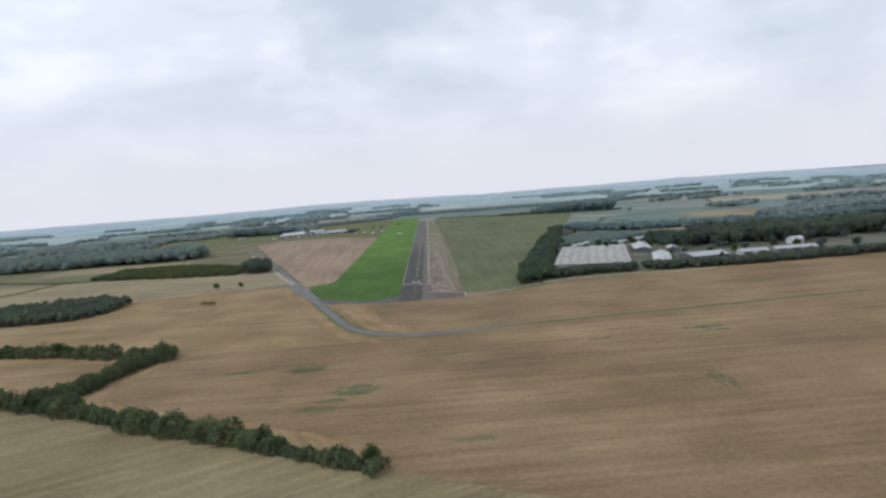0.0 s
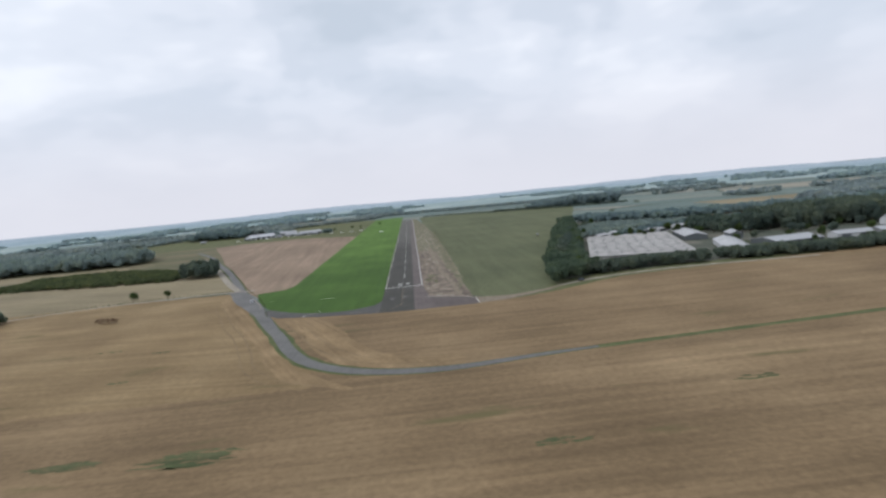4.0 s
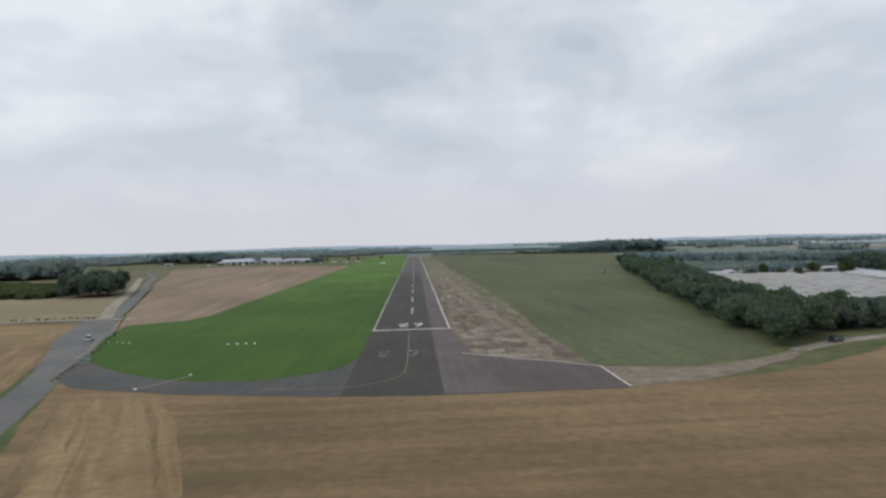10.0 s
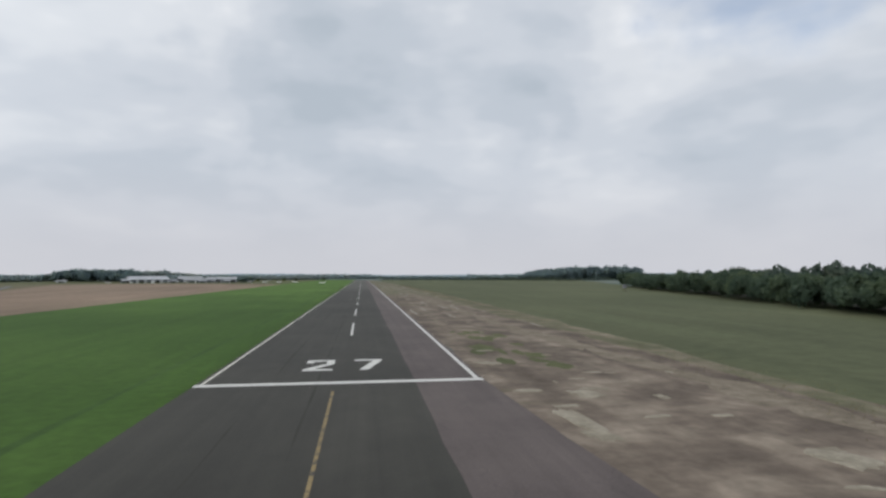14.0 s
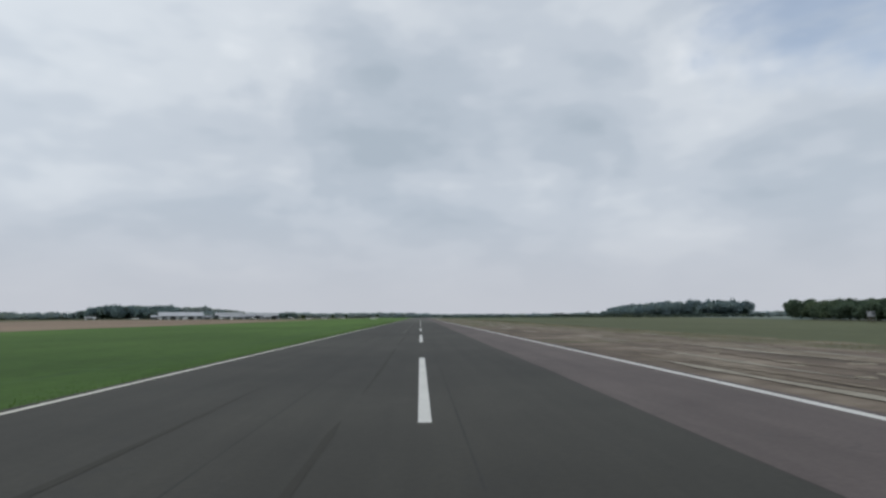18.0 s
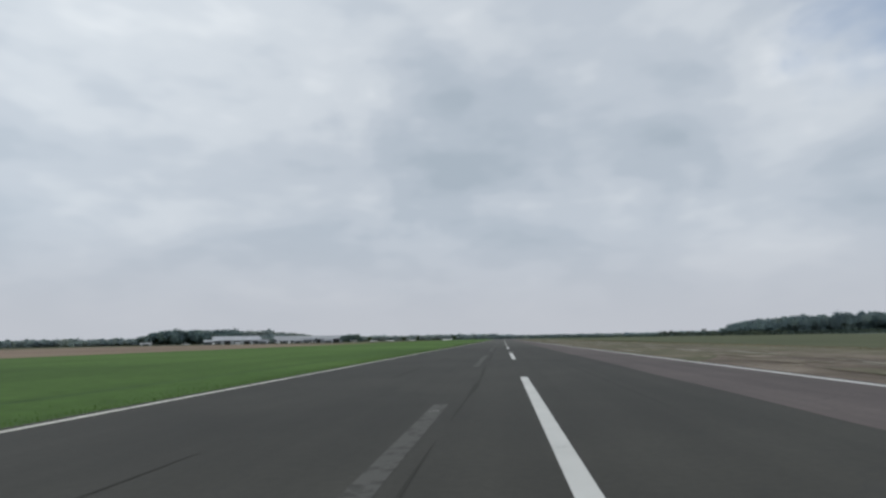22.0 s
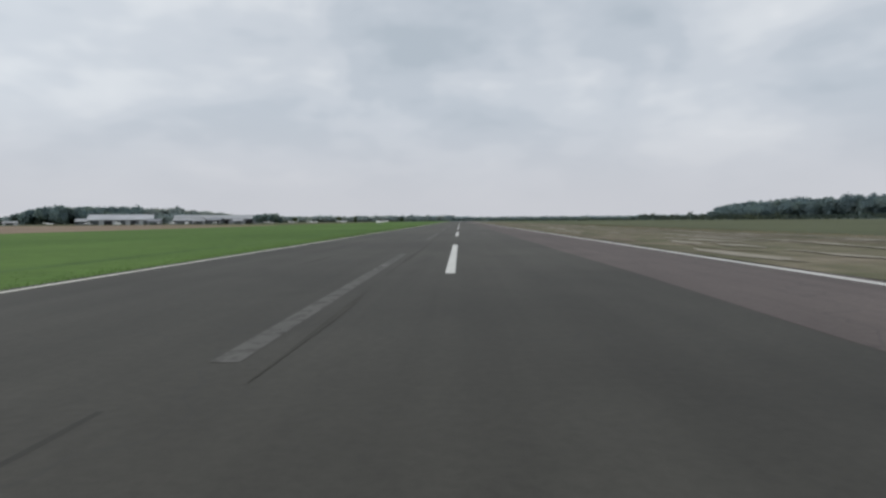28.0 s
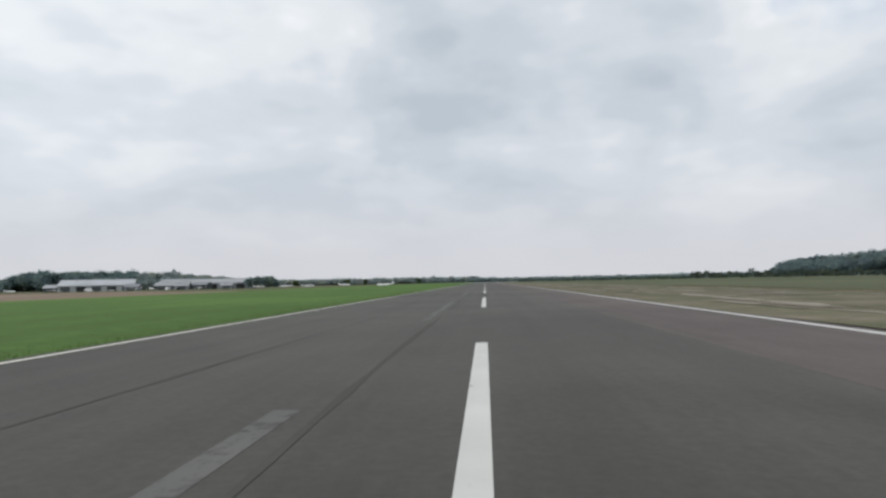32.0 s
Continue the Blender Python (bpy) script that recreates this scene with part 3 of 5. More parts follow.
for q, (off, wide) in enumerate(((-6.0, 5.0), (-1.0, 7.0), (4.0, 6.0), (8.5, 3.0))):
    pts = []
    for k, p in enumerate(CORNER):
        d = (CORNER[min(k + 1, len(CORNER) - 1)] - CORNER[max(0, k - 1)]).normalized()
        pts.append(p + Vector((d.y, -d.x)) * (off + 1.2 * noise.noise((k * 0.24, q * 3.0, 1.0))))
    ribbon("field_headland_corner", pts, wide, -0.0428 + 0.0003 * q, M_HEADLAND, "pale orange strip of headland inside the bend of the road", "field", [wide * (0.15 + 0.85 * math.sin(math.pi * (k + 0.4) / (len(pts) - 0.2)) ** 0.6) * (1 + 0.5 * noise.noise((k * 0.5, q * 5.0, 3.0))) for k in range(len(pts))])
HEAD_R = spline([(40, -184), (20, -184), (-8, -176), (-24, -160), (-38, -135), (-52, -100), (-62, -78)], 5)
tracks("field_headland_inner", HEAD_R, [(-6.5, 1.0, M_TRACKDARK), (-3.0, 0.7, M_TRACKDARK), (3.2, 0.8, M_TRACKDARK)], "machine tracks inside the bend of the road")
HEDGE_SIDE = spline([(-12, -352), (-40, -334), (-74, -315), (-104, -301), (-138, -280), (-150, -264), (-147, -240), (-141, -216), (-131, -202), (-120, -196)], 4)
for q, off in enumerate((-3.0, 0.0, 3.2)):
    pts = [p + Vector((0.6, 0.8)) * (off + 1.4 * noise.noise((k * 0.2, q * 4.0, 2.0))) for k, p in enumerate(HEDGE_SIDE)]
    ribbon("field_headland_hedge", pts, 3, -0.0428 + 0.0003 * q, M_HEADLAND, "pale orange headland of the stubble along a hedge", "field", [3.0 * (1 + 0.6 * noise.noise((k * 0.35, q * 5.0, 6.0))) * min(1.0, 0.2 + 0.15 * k, 0.2 + 0.15 * (len(pts) - k)) for k in range(len(pts))])
weed_rng = random.Random(21)
for x, y, w, h in ((-86, -244, 20, 5), (-50, -245, 20, 5), (-22, -286, 22, 14), (-30, -298, 14, 6), (-54, -249, 24, 8), (133, -310, 8, 26), (163, -228, 22, 6), (-37, -307, 16, 7), (104, -235, 14, 4), (168, -235, 16, 4), (-109, -167, 8, 3), (-111, -122, 8, 3), (40, -262, 14, 4), (-140, -110, 12, 3)):
    bm = bmesh.new()
    for q in range(max(24, int(w * h / 2.4))):
        r, a = math.sqrt(weed_rng.random()), weed_rng.uniform(0, 6.283)
        cx, cy = x + 0.5 * w * r * math.cos(a), y + 0.5 * h * r * math.sin(a)
        ln, th = w * weed_rng.uniform(0.08, 0.30), weed_rng.uniform(0.18, 0.62)
        pts = [Vector((cx + ln * (u / 8 - 0.5), cy + 0.3 * noise.noise((u * 0.5, cx, cy)))) for u in range(9)]
        ribbon_bm(pts, th, -0.036 + 0.0005 * (q % 24), bm, [2 * th * math.sin(math.pi * (u + 0.3) / 8.6) * (1 + 0.5 * noise.noise((u * 0.9, cy, 5.0))) for u in range(9)])
    tagged(link("weed_patch", bm, M_WEED), "ragged patch of green weeds in the stubble", "weeds", "", "structure")
sheet("field_small", [(-340, 40), (-126, 60), (-172, 180), (-222, 196), (-345, 226), (-420, 230), (-420, 30)], -0.046, M_PALEFIELD, "pale dry field before a clump of trees", "field", 1.5)
sheet("field_far_west", [(-900, -260), (-300, -200), (-300, 60), (-420, 236), (-900, 260)], -0.076, M_PALEFIELD, "pale fields beyond the thicket", "field", 3)
sheet("rough_land_west", [(-118, 50), (-420, 226), (-900, 250), (-900, 800), (-330, 760), (-250, 440), (-180, 230)], -0.070, M_ROUGHLAND, "rough olive and brown land beside the old track", "field", 3)
sheet("field_pale_west", [(-560, 330), (-345, 322), (-362, 402), (-560, 416)], -0.048, M_PALEFIELD, "strip of pale field before the far wood", "field", 2)
sheet("yard_ground", [(96, -46), (128, -36), (300, -38), (560, -20), (560, 260), (330, 330), (236, 430), (150, 200)], -0.074, M_YARD, "worn yard and rough ground of the glasshouse site", "ground", 3)
sheet("field_brown", [(-84, 30), (-99, 10), (-118, 50), (-138, 105), (-178, 222), (-214, 312), (-257, 440), (-330, 640), (-300, 690), (-200, 690), (-84, 600)], -0.044, M_PLOUGH, "bare brown field beside the mown grass", "field", 1.0)
sheet("field_airfield_green", [(-700, 660), (-300, 684), (-200, 684), (-84, 590), (-84, 1250), (-700, 1250)], -0.056, M_VERGE, "rough dull green airfield ground before the hangars", "grassland", 3.0)
APRON_EDGE = [(p.x, p.y) for p in spline([(-12.4, -2), (-12.4, -30), (-12.9, -45), (-15.2, -55.5), (-21.8, -61.5), (-33, -66.5), (-50, -63.5), (-66, -53), (-82, -37)], 3)]
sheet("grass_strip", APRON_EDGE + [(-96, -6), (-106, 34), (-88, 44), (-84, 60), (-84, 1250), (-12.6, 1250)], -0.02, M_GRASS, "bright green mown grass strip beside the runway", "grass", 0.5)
sheet("field_olive", [(36, -40), (37, -59), (40, -61.5), (46, -64), (61, -67), (72, -63), (82, -58), (90, -48), (100, -38), (122, 10), (162, 180), (216, 385), (330, 760), (420, 1100), (30, 1100), (32, 780), (41, 450), (40, 200), (37.5, 100), (35.5, 14), (36, -13)], -0.03, M_CROP, "dull olive crop field right of the runway", "field", 1.0)

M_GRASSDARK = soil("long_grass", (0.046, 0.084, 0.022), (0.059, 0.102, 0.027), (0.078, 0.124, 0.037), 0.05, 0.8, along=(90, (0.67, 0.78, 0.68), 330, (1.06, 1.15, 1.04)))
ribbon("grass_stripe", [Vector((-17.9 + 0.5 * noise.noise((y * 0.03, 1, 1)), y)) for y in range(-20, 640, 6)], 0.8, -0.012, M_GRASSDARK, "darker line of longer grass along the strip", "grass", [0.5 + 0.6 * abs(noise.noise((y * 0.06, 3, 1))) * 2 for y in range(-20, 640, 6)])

# ---- paved surfaces ----
sheet("pavement_apron", [(-12.2, 0)] + APRON_EDGE[1:] + [(-84, -50), (-70, -67), (-47, -75), (-16, -82), (5, -84), (41.3, -84), (41.3, -62), (36, -40), (31, 0)], -0.012, M_APRON, "worn grey paved apron before the runway threshold", "pavement", 0.5)
sheet("pavement_apron_red", [(10, -83.6), (41.2, -83.6), (41.2, -64), (33, -55), (24, -44), (16, -22), (12, -4), (10, -4)], -0.002, M_REDDARK, "worn reddish paved apron beside the runway", "pavement", 0.8)
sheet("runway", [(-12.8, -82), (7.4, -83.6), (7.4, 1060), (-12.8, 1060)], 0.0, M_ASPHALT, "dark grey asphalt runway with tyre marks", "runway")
sheet("runway_shoulder", [(6.4, -83.2), (18, -83.2), (15.5, -45), (13.6, -20), (12.9, 0), (12.9, 1060), (6.4, 1060)], 0.004, M_RED, "reddish brown older asphalt along the runway edge", "runway", 0.22, step=5.0)
M_RUBBLE_GREEN = soil("rough_green_dirt", (0.084, 0.090, 0.048), (0.128, 0.118, 0.076), (0.205, 0.172, 0.130), 0.14, 0.7, rows=3.0, turn=90, row_gain=0.2)
sheet("rough_strip", [(12.9, -2), (13.0, -43), (18.3, -47.8), (23.4, -51.4), (33.3, -57.7), (40.5, -63.5), (40, -50), (39.5, -13), (40, 14), (41.5, 70), (42, 200), (42, 262), (12.9, 262)], 0.0, M_RUBBLE, "rough strip of dirt and broken concrete along the runway", "ground", 0.8)
sheet("rough_strip_green", [(12.9, 226), (20, 244), (30, 214), (41.5, 190), (42, 330), (41.5, 450), (33, 780), (20, 1060), (12.9, 1060)], 0.004, M_RUBBLE_GREEN, "rough strip with thin grass along the runway", "ground", 1.2)
sheet("rough_strip_edge", [(35.5, -30), (40, -13), (40.5, 14), (42, 100), (42.5, 200), (41, 330), (32, 340), (31, 200), (33, 100), (36, 40), (37, 0)], 0.008, M_RUBBLE_GREEN, "thin grass between the dirt and the crop", "grass", 2.5)
M_RIDGE = soil("pale_dirt", (0.125, 0.104, 0.076), (0.175, 0.146, 0.110), (0.225, 0.19, 0.146), 0.3, 1.2)
M_STREAK = soil("chalky_dirt", (0.20, 0.178, 0.14), (0.26, 0.236, 0.19), (0.32, 0.295, 0.245), 0.3, 1.5)
ridge_rng = random.Random(12)
for k in range(34):
    y0 = -52 + 330 * (k / 34) ** 1.4
    x0 = 33.5 - 5.5 * min(1.0, max(0.0, (y0 + 20) / 80)) - 0.008 * max(0, y0 - 60)
    w, h = ridge_rng.uniform(1.2, 3.2), ridge_rng.uniform(4, 10) * (1 + y0 / 250)
    ring = [(x0 + ridge_rng.uniform(-1.5, 1.0) * 0.2 + math.cos(6.283 * q / 13) * w * ridge_rng.uniform(0.4, 1.1), y0 + math.sin(6.283 * q / 13) * h * ridge_rng.uniform(0.5, 1.1)) for q in range(13)]
    sheet("dirt_patch", ring, 0.012 + 0.0003 * k, M_RIDGE, "patch of pale bare dirt along the crop", "ground", 0.8, step=1.5)

for k in range(72):
    y0 = 140 + 490 * (k / 72) + ridge_rng.uniform(-6, 6)
    x0 = ridge_rng.uniform(14.6, 30) - 0.008 * (y0 - 300)
    w, h = ridge_rng.uniform(0.3, 1.3), ridge_rng.uniform(3, 11)
    lean = ridge_rng.uniform(-0.06, 0.06)
    ring = []
    for q in range(15):
        a = 6.283 * q / 15
        r = ridge_rng.uniform(0.45, 1.1)
        ring.append((x0 + math.cos(a) * w * r + lean * math.sin(a) * h, y0 + math.sin(a) * h * r))
    sheet("dirt_patch", ring, 0.030 + 0.0003 * k, (M_STREAK, M_RIDGE, M_RUBBLE_GREEN)[k % 3], "patch of bare dirt and thin grass on the rough strip", "ground", 0.6, step=1.5)

# ---- perimeter road ----
ROAD = spline([(300, -172), (170, -181), (104, -185.5), (56, -189.5), (17, -194.5), (-10, -189), (-27, -178), (-38, -165), (-48, -145), (-60, -112), (-70, -88), (-86, -45), (-98, -11), (-108, 16), (-122, 52), (-146, 120), (-185, 225), (-222, 315), (-262, 420), (-330, 560)], 6)
ribbon("road_verge", ROAD, 16, -0.034, M_VERGE_GREEN, "strip of rough green verge along the perimeter road", "verge", [(4.0 if p.x > 70 else (9.6 if p.y < -30 else 8.0) - (5.6 if p.y < -30 else 4.0) * max(0.0, min(1.0, (p.x + 30) / 100))) * (1 + 0.22 * noise.noise((p.x * 0.06, p.y * 0.06, 1.0)) + 0.16 * noise.noise((p.x * 0.21, p.y * 0.21, 5.0))) for p in ROAD])
lane = [p for p in ROAD if p.x < 75]
ribbon("road", lane, 8, -0.008, M_ROAD, "grey single-lane perimeter road across the fields", "road", [6.0 if p.x < 10 else 6.0 - 4.0 * (p.x - 10) / 65 for p in lane])
WIDE_L = spline([(-63, -108), (-73.5, -82), (-86, -54), (-101, -22), (-112, 0), (-120, 20), (-127, 40), (-136, 62)], 6)
WIDE_R = spline([(-118, 50), (-103, 15), (-89, -22), (-78, -54), (-70, -76), (-62, -100)], 6)
sheet("road_widening", [(p.x, p.y) for p in WIDE_L + WIDE_R], -0.013, M_ROAD, "grey widened part of the perimeter road at a junction", "road", 0.4)
ribbon("road_branch", spline([(-114, 57), (-128, 58), (-180, 55), (-235, 46.5), (-278, 29), (-330, 6)], 8), 4.2, -0.006, M_CONCRETE, "pale farm track joining the perimeter road", "track")
ribbon("road_old_track", spline([(-128, 62), (-152, 118), (-194, 226), (-232, 318), (-275, 420)], 8), 5.5, -0.006, M_CONCRETE, "pale old concrete track beside the perimeter road", "track")
ribbon("road_site_track", spline([(92, -55), (106, -47.5), (126, -40.5), (160, -35), (200, -36), (260, -43)], 6), 4.0, -0.02, M_CONCRETE, "pale track along the hedge before the glasshouses", "track")

# ---- runway markings ----
HALF = 12.25


def marking(name, bm, mat, label):
    return tagged(link(name, bm, mat), label, "runway marking", "", "structure")


marking("threshold_line", rect_bm(-HALF - 0.5, HALF + 0.5, -0.6, 0.6, 0.008), M_WHITE, "white painted line across the runway threshold")
left_line = bmesh.new()
for y0, y1 in ((0.6, 74.6), (76.9, 1040)):
    rect_bm(-HALF - 0.13, -HALF + 0.13, y0, y1, 0.008, left_line)
marking("edge_line_left", left_line, M_DULLWHITE, "worn white line with a small gap along the grass edge")
marking("edge_line_right", rect_bm(HALF - 0.21, HALF + 0.21, 0.6, 1040, 0.012), M_WHITE, "white painted line along the runway edge by the rough strip")
for k in range(20):
    y0 = 42.0 + 48.75 * k
    tagged(link("centreline_dash", rect_bm(-0.18, 0.18, y0, y0 + 24.5, 0.008), M_WHITE), "white centreline dash painted on the runway", "runway marking", "runway centreline dashes", "structure")
    if k > 2:
        tagged(link("old_centreline_dash", rect_bm(-3.04, -2.62, y0 - 13.2, y0 + (15.2 if k == 7 else 12.6), 0.005), M_FADED), "faded old dash painted over on the asphalt", "runway marking", "old centreline dashes", "structure")


def strokes(points, width, z=0.008):
    """A painted figure from straight strokes with mitred corners."""
    return ribbon_bm([Vector(p) for p in points], width, z)


def numerals(name, y, x2, x7, high, mat, label):
    w = 3.0
    two = bmesh.new()
    for x0, x1, a, c in ((x2, x2 + w, 0.0, 1.0), (x2, x2 + w, high - 1.0, high), (x2 + w - 0.8, x2 + w, high * 0.58, high - 1.0), (x2, x2 + 0.8, high - 2.2, high - 1.0)):
        rect_bm(x0, x1, y + a, y + c, 0.008, two)
    v = [two.verts.new(q) for q in ((x2, y + 1.0, 0.008), (x2 + 1.1, y + 1.0, 0.008), (x2 + w, y + high * 0.58, 0.008), (x2 + w - 1.1, y + high * 0.58, 0.008))]
    two.faces.new(v)
    marking(name, two, mat, label + " 2")
    sev = rect_bm(x7, x7 + w, y + high - 1.0, y + high, 0.008)
    v = [sev.verts.new(q) for q in ((x7 + 0.5, y, 0.008), (x7 + 1.4, y, 0.008), (x7 + w, y + high - 1.0, 0.008), (x7 + w - 1.0, y + high - 1.0, 0.008))]
    sev.faces.new(v)
    marking(name, sev, mat, label + " 7")


numerals("runway_number", 7.0, -4.3, 0.9, 7.4, M_WHITE, "white painted runway numeral")
numerals("old_runway_number", -45.0, -8.4, -0.6, 7.4, M_PATCHY, "nearly worn-off painted runway numeral")
marking("taxi_line", ribbon_bm(spline([(-0.7, -4), (-0.7, -32), (-0.8, -54.2), (-1.2, -62.6), (-1.9, -65.9), (-3.5, -69.4), (-6.5, -72.2), (-10.4, -74.6), (-16.2, -75.8), (-30, -74.5)], 1.5), 0.22, 0.006), M_YELLOW, "thin worn yellow guide line before the threshold")
marking("apron_edge_line", rect_bm(41.3, 41.6, -83, -64.4, 0.006), M_DULLWHITE, "short white line at the edge of the apron")
marking("apron_cross_line", ribbon_bm([(12.8, -43.2), (18.3, -47.8), (23.4, -51.4), (27.5, -54.3), (33.3, -57.7), (41.4, -64.4)], 0.32, 0.012), M_DULLWHITE, "worn white line across the apron")

# ---- hedges and woods ----
def hedge(name, line, width, height, mat, label, density=9.0, size=0.9, seed=1, kind="", lumps=0.35):
    """A hedgerow along a line: leaf clumps over an uneven rounded bank."""
    rng = np.random.default_rng(seed)
    pts = spline(line, 3)
    cs, ns = [], []
    for p, q in zip(pts, pts[1:]):
        d = q - p
        k = max(1, int(d.length * density * (width + height) / 8))
        side = Vector((-d.y, d.x)).normalized()
        t = rng.uniform(0, 1, k)
        ang = rng.uniform(0, math.pi, k)
        along = np.array([p.x, p.y]) + t[:, None] * np.array([d.x, d.y])
        bulge = np.array([1 + lumps * (noise.noise((x * 0.13, y * 0.13, seed)) * 1.3 + noise.noise((x * 0.45, y * 0.45, seed + 3)) * 0.7) for x, y in along])
        depth = rng.uniform(0.7, 1.05, k) * bulge
        off = np.cos(ang) * width / 2 * depth
        c = np.stack([along[:, 0] + side.x * off, along[:, 1] + side.y * off, np.sin(ang) ** 0.7 * height * depth], 1)
        cs.append(c)
        ns.append(np.stack([side.x * np.cos(ang), side.y * np.cos(ang), np.sin(ang)], 1))
    c, nn = np.vstack(cs), np.vstack(ns)
    c[:, 2] = np.maximum(c[:, 2], 0.15)
    ob = new(name, cards_mesh(name, cards(c, nn, rng.uniform(0.6, 1.3, len(c)) * size, rng), mat))
    return tagged(ob, label, "hedge", "", kind or "stuff")


def wood(name, outline, tall, mat, label, per=110, gap=7.0, seed=1, size=1.5, spread=1.0, dome=0.0):
    """A wood: crowns packed over an outline, all its leaf clumps in one mesh."""
    rng = np.random.default_rng(seed)
    poly = [Vector(p) for p in outline]
    xs, ys = [p.x for p in poly], [p.y for p in poly]

    def inside(x, y):
        odd = False
        for i in range(len(poly)):
            a, b = poly[i], poly[i - 1]
            if (a.y > y) != (b.y > y) and x < (b.x - a.x) * (y - a.y) / (b.y - a.y) + a.x:
                odd = not odd
        return odd

    cs, ns, ss = [], [], []
    y = min(ys)
    while y < max(ys):
        x = min(xs)
        while x < max(xs):
            u, w = x + rng.uniform(-0.4, 0.4) * gap, y + rng.uniform(-0.4, 0.4) * gap
            if inside(u, w):
                h = tall * rng.uniform(0.84, 1.05) * (1 + 0.22 * noise.noise((u * 0.02, w * 0.02, seed)))
                if dome:
                    e = (u - (min(xs) + max(xs)) / 2) / ((max(xs) - min(xs)) / 2)
                    h *= 1 - dome + dome * math.sqrt(max(0.0, 1 - e * e))
                c, nn = crown_points(rng, h, gap * 0.72 * spread, per, 0.02, 4)
                cs.append(c + np.array([u, w, 0]))
                ns.append(nn)
                ss.append(rng.uniform(0.6, 1.2, len(c)) * size)
                mid = np.array([0, 0, h * 0.5])
                core = mid + (c[::3] - mid) * 0.8
                cs.append(core + np.array([u, w, 0]))
                ns.append(nn[::3])
                ss.append(rng.uniform(1.7, 2.3, len(core)) * (size + 0.12))
            x += gap
        y += gap
    c, nn = np.vstack(cs), np.vstack(ns)
    c[:, 2] = np.maximum(c[:, 2], 0.2)
    ob = new(name, cards_mesh(name, cards(c, nn, np.concatenate(ss), rng), mat))
    return tagged(ob, label, "woodland", "", "stuff")


hedge("hedge_near", [(-215, -250), (-188, -270), (-144, -290), (-105, -313), (-76, -326), (-62, -333)], 9.5, 6.1, M_LEAF_HEDGE, "tall dense green hedgerow crossing the stubble", 42, 0.75, 3, "", 0.6)
hedge("hedge_near_bushes", [(-62, -333), (-52, -339), (-41, -346)], 9, 4.9, M_LEAF_HEDGE, "rounded bushes towards the end of a hedgerow", 42, 0.75, 33, "", 0.6)
hedge("hedge_near_gap", [(-41, -346), (-36, -349), (-31, -352)], 6, 2.4, M_LEAF_HEDGE, "low gap in a hedgerow", 42, 0.7, 34, "", 0.5)
hedge("hedge_near_end", [(-31, -352), (-18, -359), (-4, -368)], 7, 3.8, M_LEAF_HEDGE, "lower end of a green hedgerow", 42, 0.75, 38, "", 0.6)
hedge("hedge_bend", [(-175, -276), (-163, -262), (-157, -232), (-150, -212), (-140, -200)], 11, 7.0, M_LEAF_HEDGE, "bushy end of a hedgerow in the stubble", 42, 0.75, 4, "", 0.6)
hedge("hedge_side", [(-330, -148), (-267, -164), (-240, -171), (-215, -178), (-192, -187), (-172, -193), (-140, -197)], 8.5, 6.0, M_LEAF_HEDGE, "thick hedgerow with a few taller bushes", 42, 0.75, 5, "", 0.6)
ribbon("field_ditch_grass", spline([(56, -190), (110, -186), (170, -181.5), (300, -172.5)], 4), 1.2, -0.026, M_WEED, "thin line of rough grass along a field ditch", "grass")
hedge("hedge_branch", [(-130, 62), (-180, 59), (-235, 51), (-278, 33), (-330, 10)], 1.5, 0.7, M_LEAF, "low grass bank along the farm track", 5, 0.6, 7)
hedge("hedge_junction", [(-77, -61), (-86.5, -27), (-100, 13), (-121, 64), (-138, 110), (-180, 222)], 1.0, 0.4, M_SCRUB, "low rough growth along the road's edge", 7, 0.5, 8)
hedge("brown_scrub", [(-191, -24), (-184, -26), (-176, -28)], 4, 2.6, M_BROWNBUSH, "low reddish brown scrub standing in the stubble", 12, 0.7, 9)
wood("thicket_west", [(-420, -60), (-343, -57), (-310, -56), (-276, -46), (-266, 10), (-315, 50), (-366, 30), (-420, 30)], 7.5, M_LEAF_DARK, "dark thicket of bushes beside the stubble", 110, 7, 11)
hedge("hedge_fields", [(-338, 222), (-408, 217), (-476, 232), (-580, 278), (-760, 350)], 3, 2.4, M_LEAF_HEDGE, "low dark hedge between two pale fields", 8, 0.8, 35)
hedge("hedge_fields_branch", [(-462, 226), (-468, 190), (-474, 153), (-500, 90)], 2.5, 2.0, M_LEAF_HEDGE, "thin hedge running off between pale fields", 8, 0.8, 36)
wood("clump_wood", [(-216, 177), (-182, 171), (-186, 196), (-197, 226), (-216, 226)], 15.5, M_LEAF_DARK, "dark clump of trees beside the perimeter road", 440, 5.5, 12, 0.7, 1.3)
wood("west_scrub", [(-430, 236), (-300, 192), (-222, 176), (-222, 240), (-330, 318), (-430, 326)], 4.6, M_SCRUB, "low olive scrub beside the clump of trees", 110, 6, 13, 1.1, 1.3)
wood("west_wood", [(-900, 418), (-380, 428), (-365, 462), (-400, 540), (-900, 600)], 21, M_LEAF_FAR_HAZED, "broad dark wood beyond the fields", 230, 12, 14, 1.7, 1.6)
wood("hedge_site", [(90, -50), (104, -46), (122, -34), (128, 20), (166, 160), (226, 395), (238, 430), (218, 426), (190, 340), (119, 80), (100, 10), (91, -30)], 11.5, M_LEAF_BELT, "deep belt of trees between the crop and the glasshouses", 460, 6.5, 15, 0.6, 1.25)
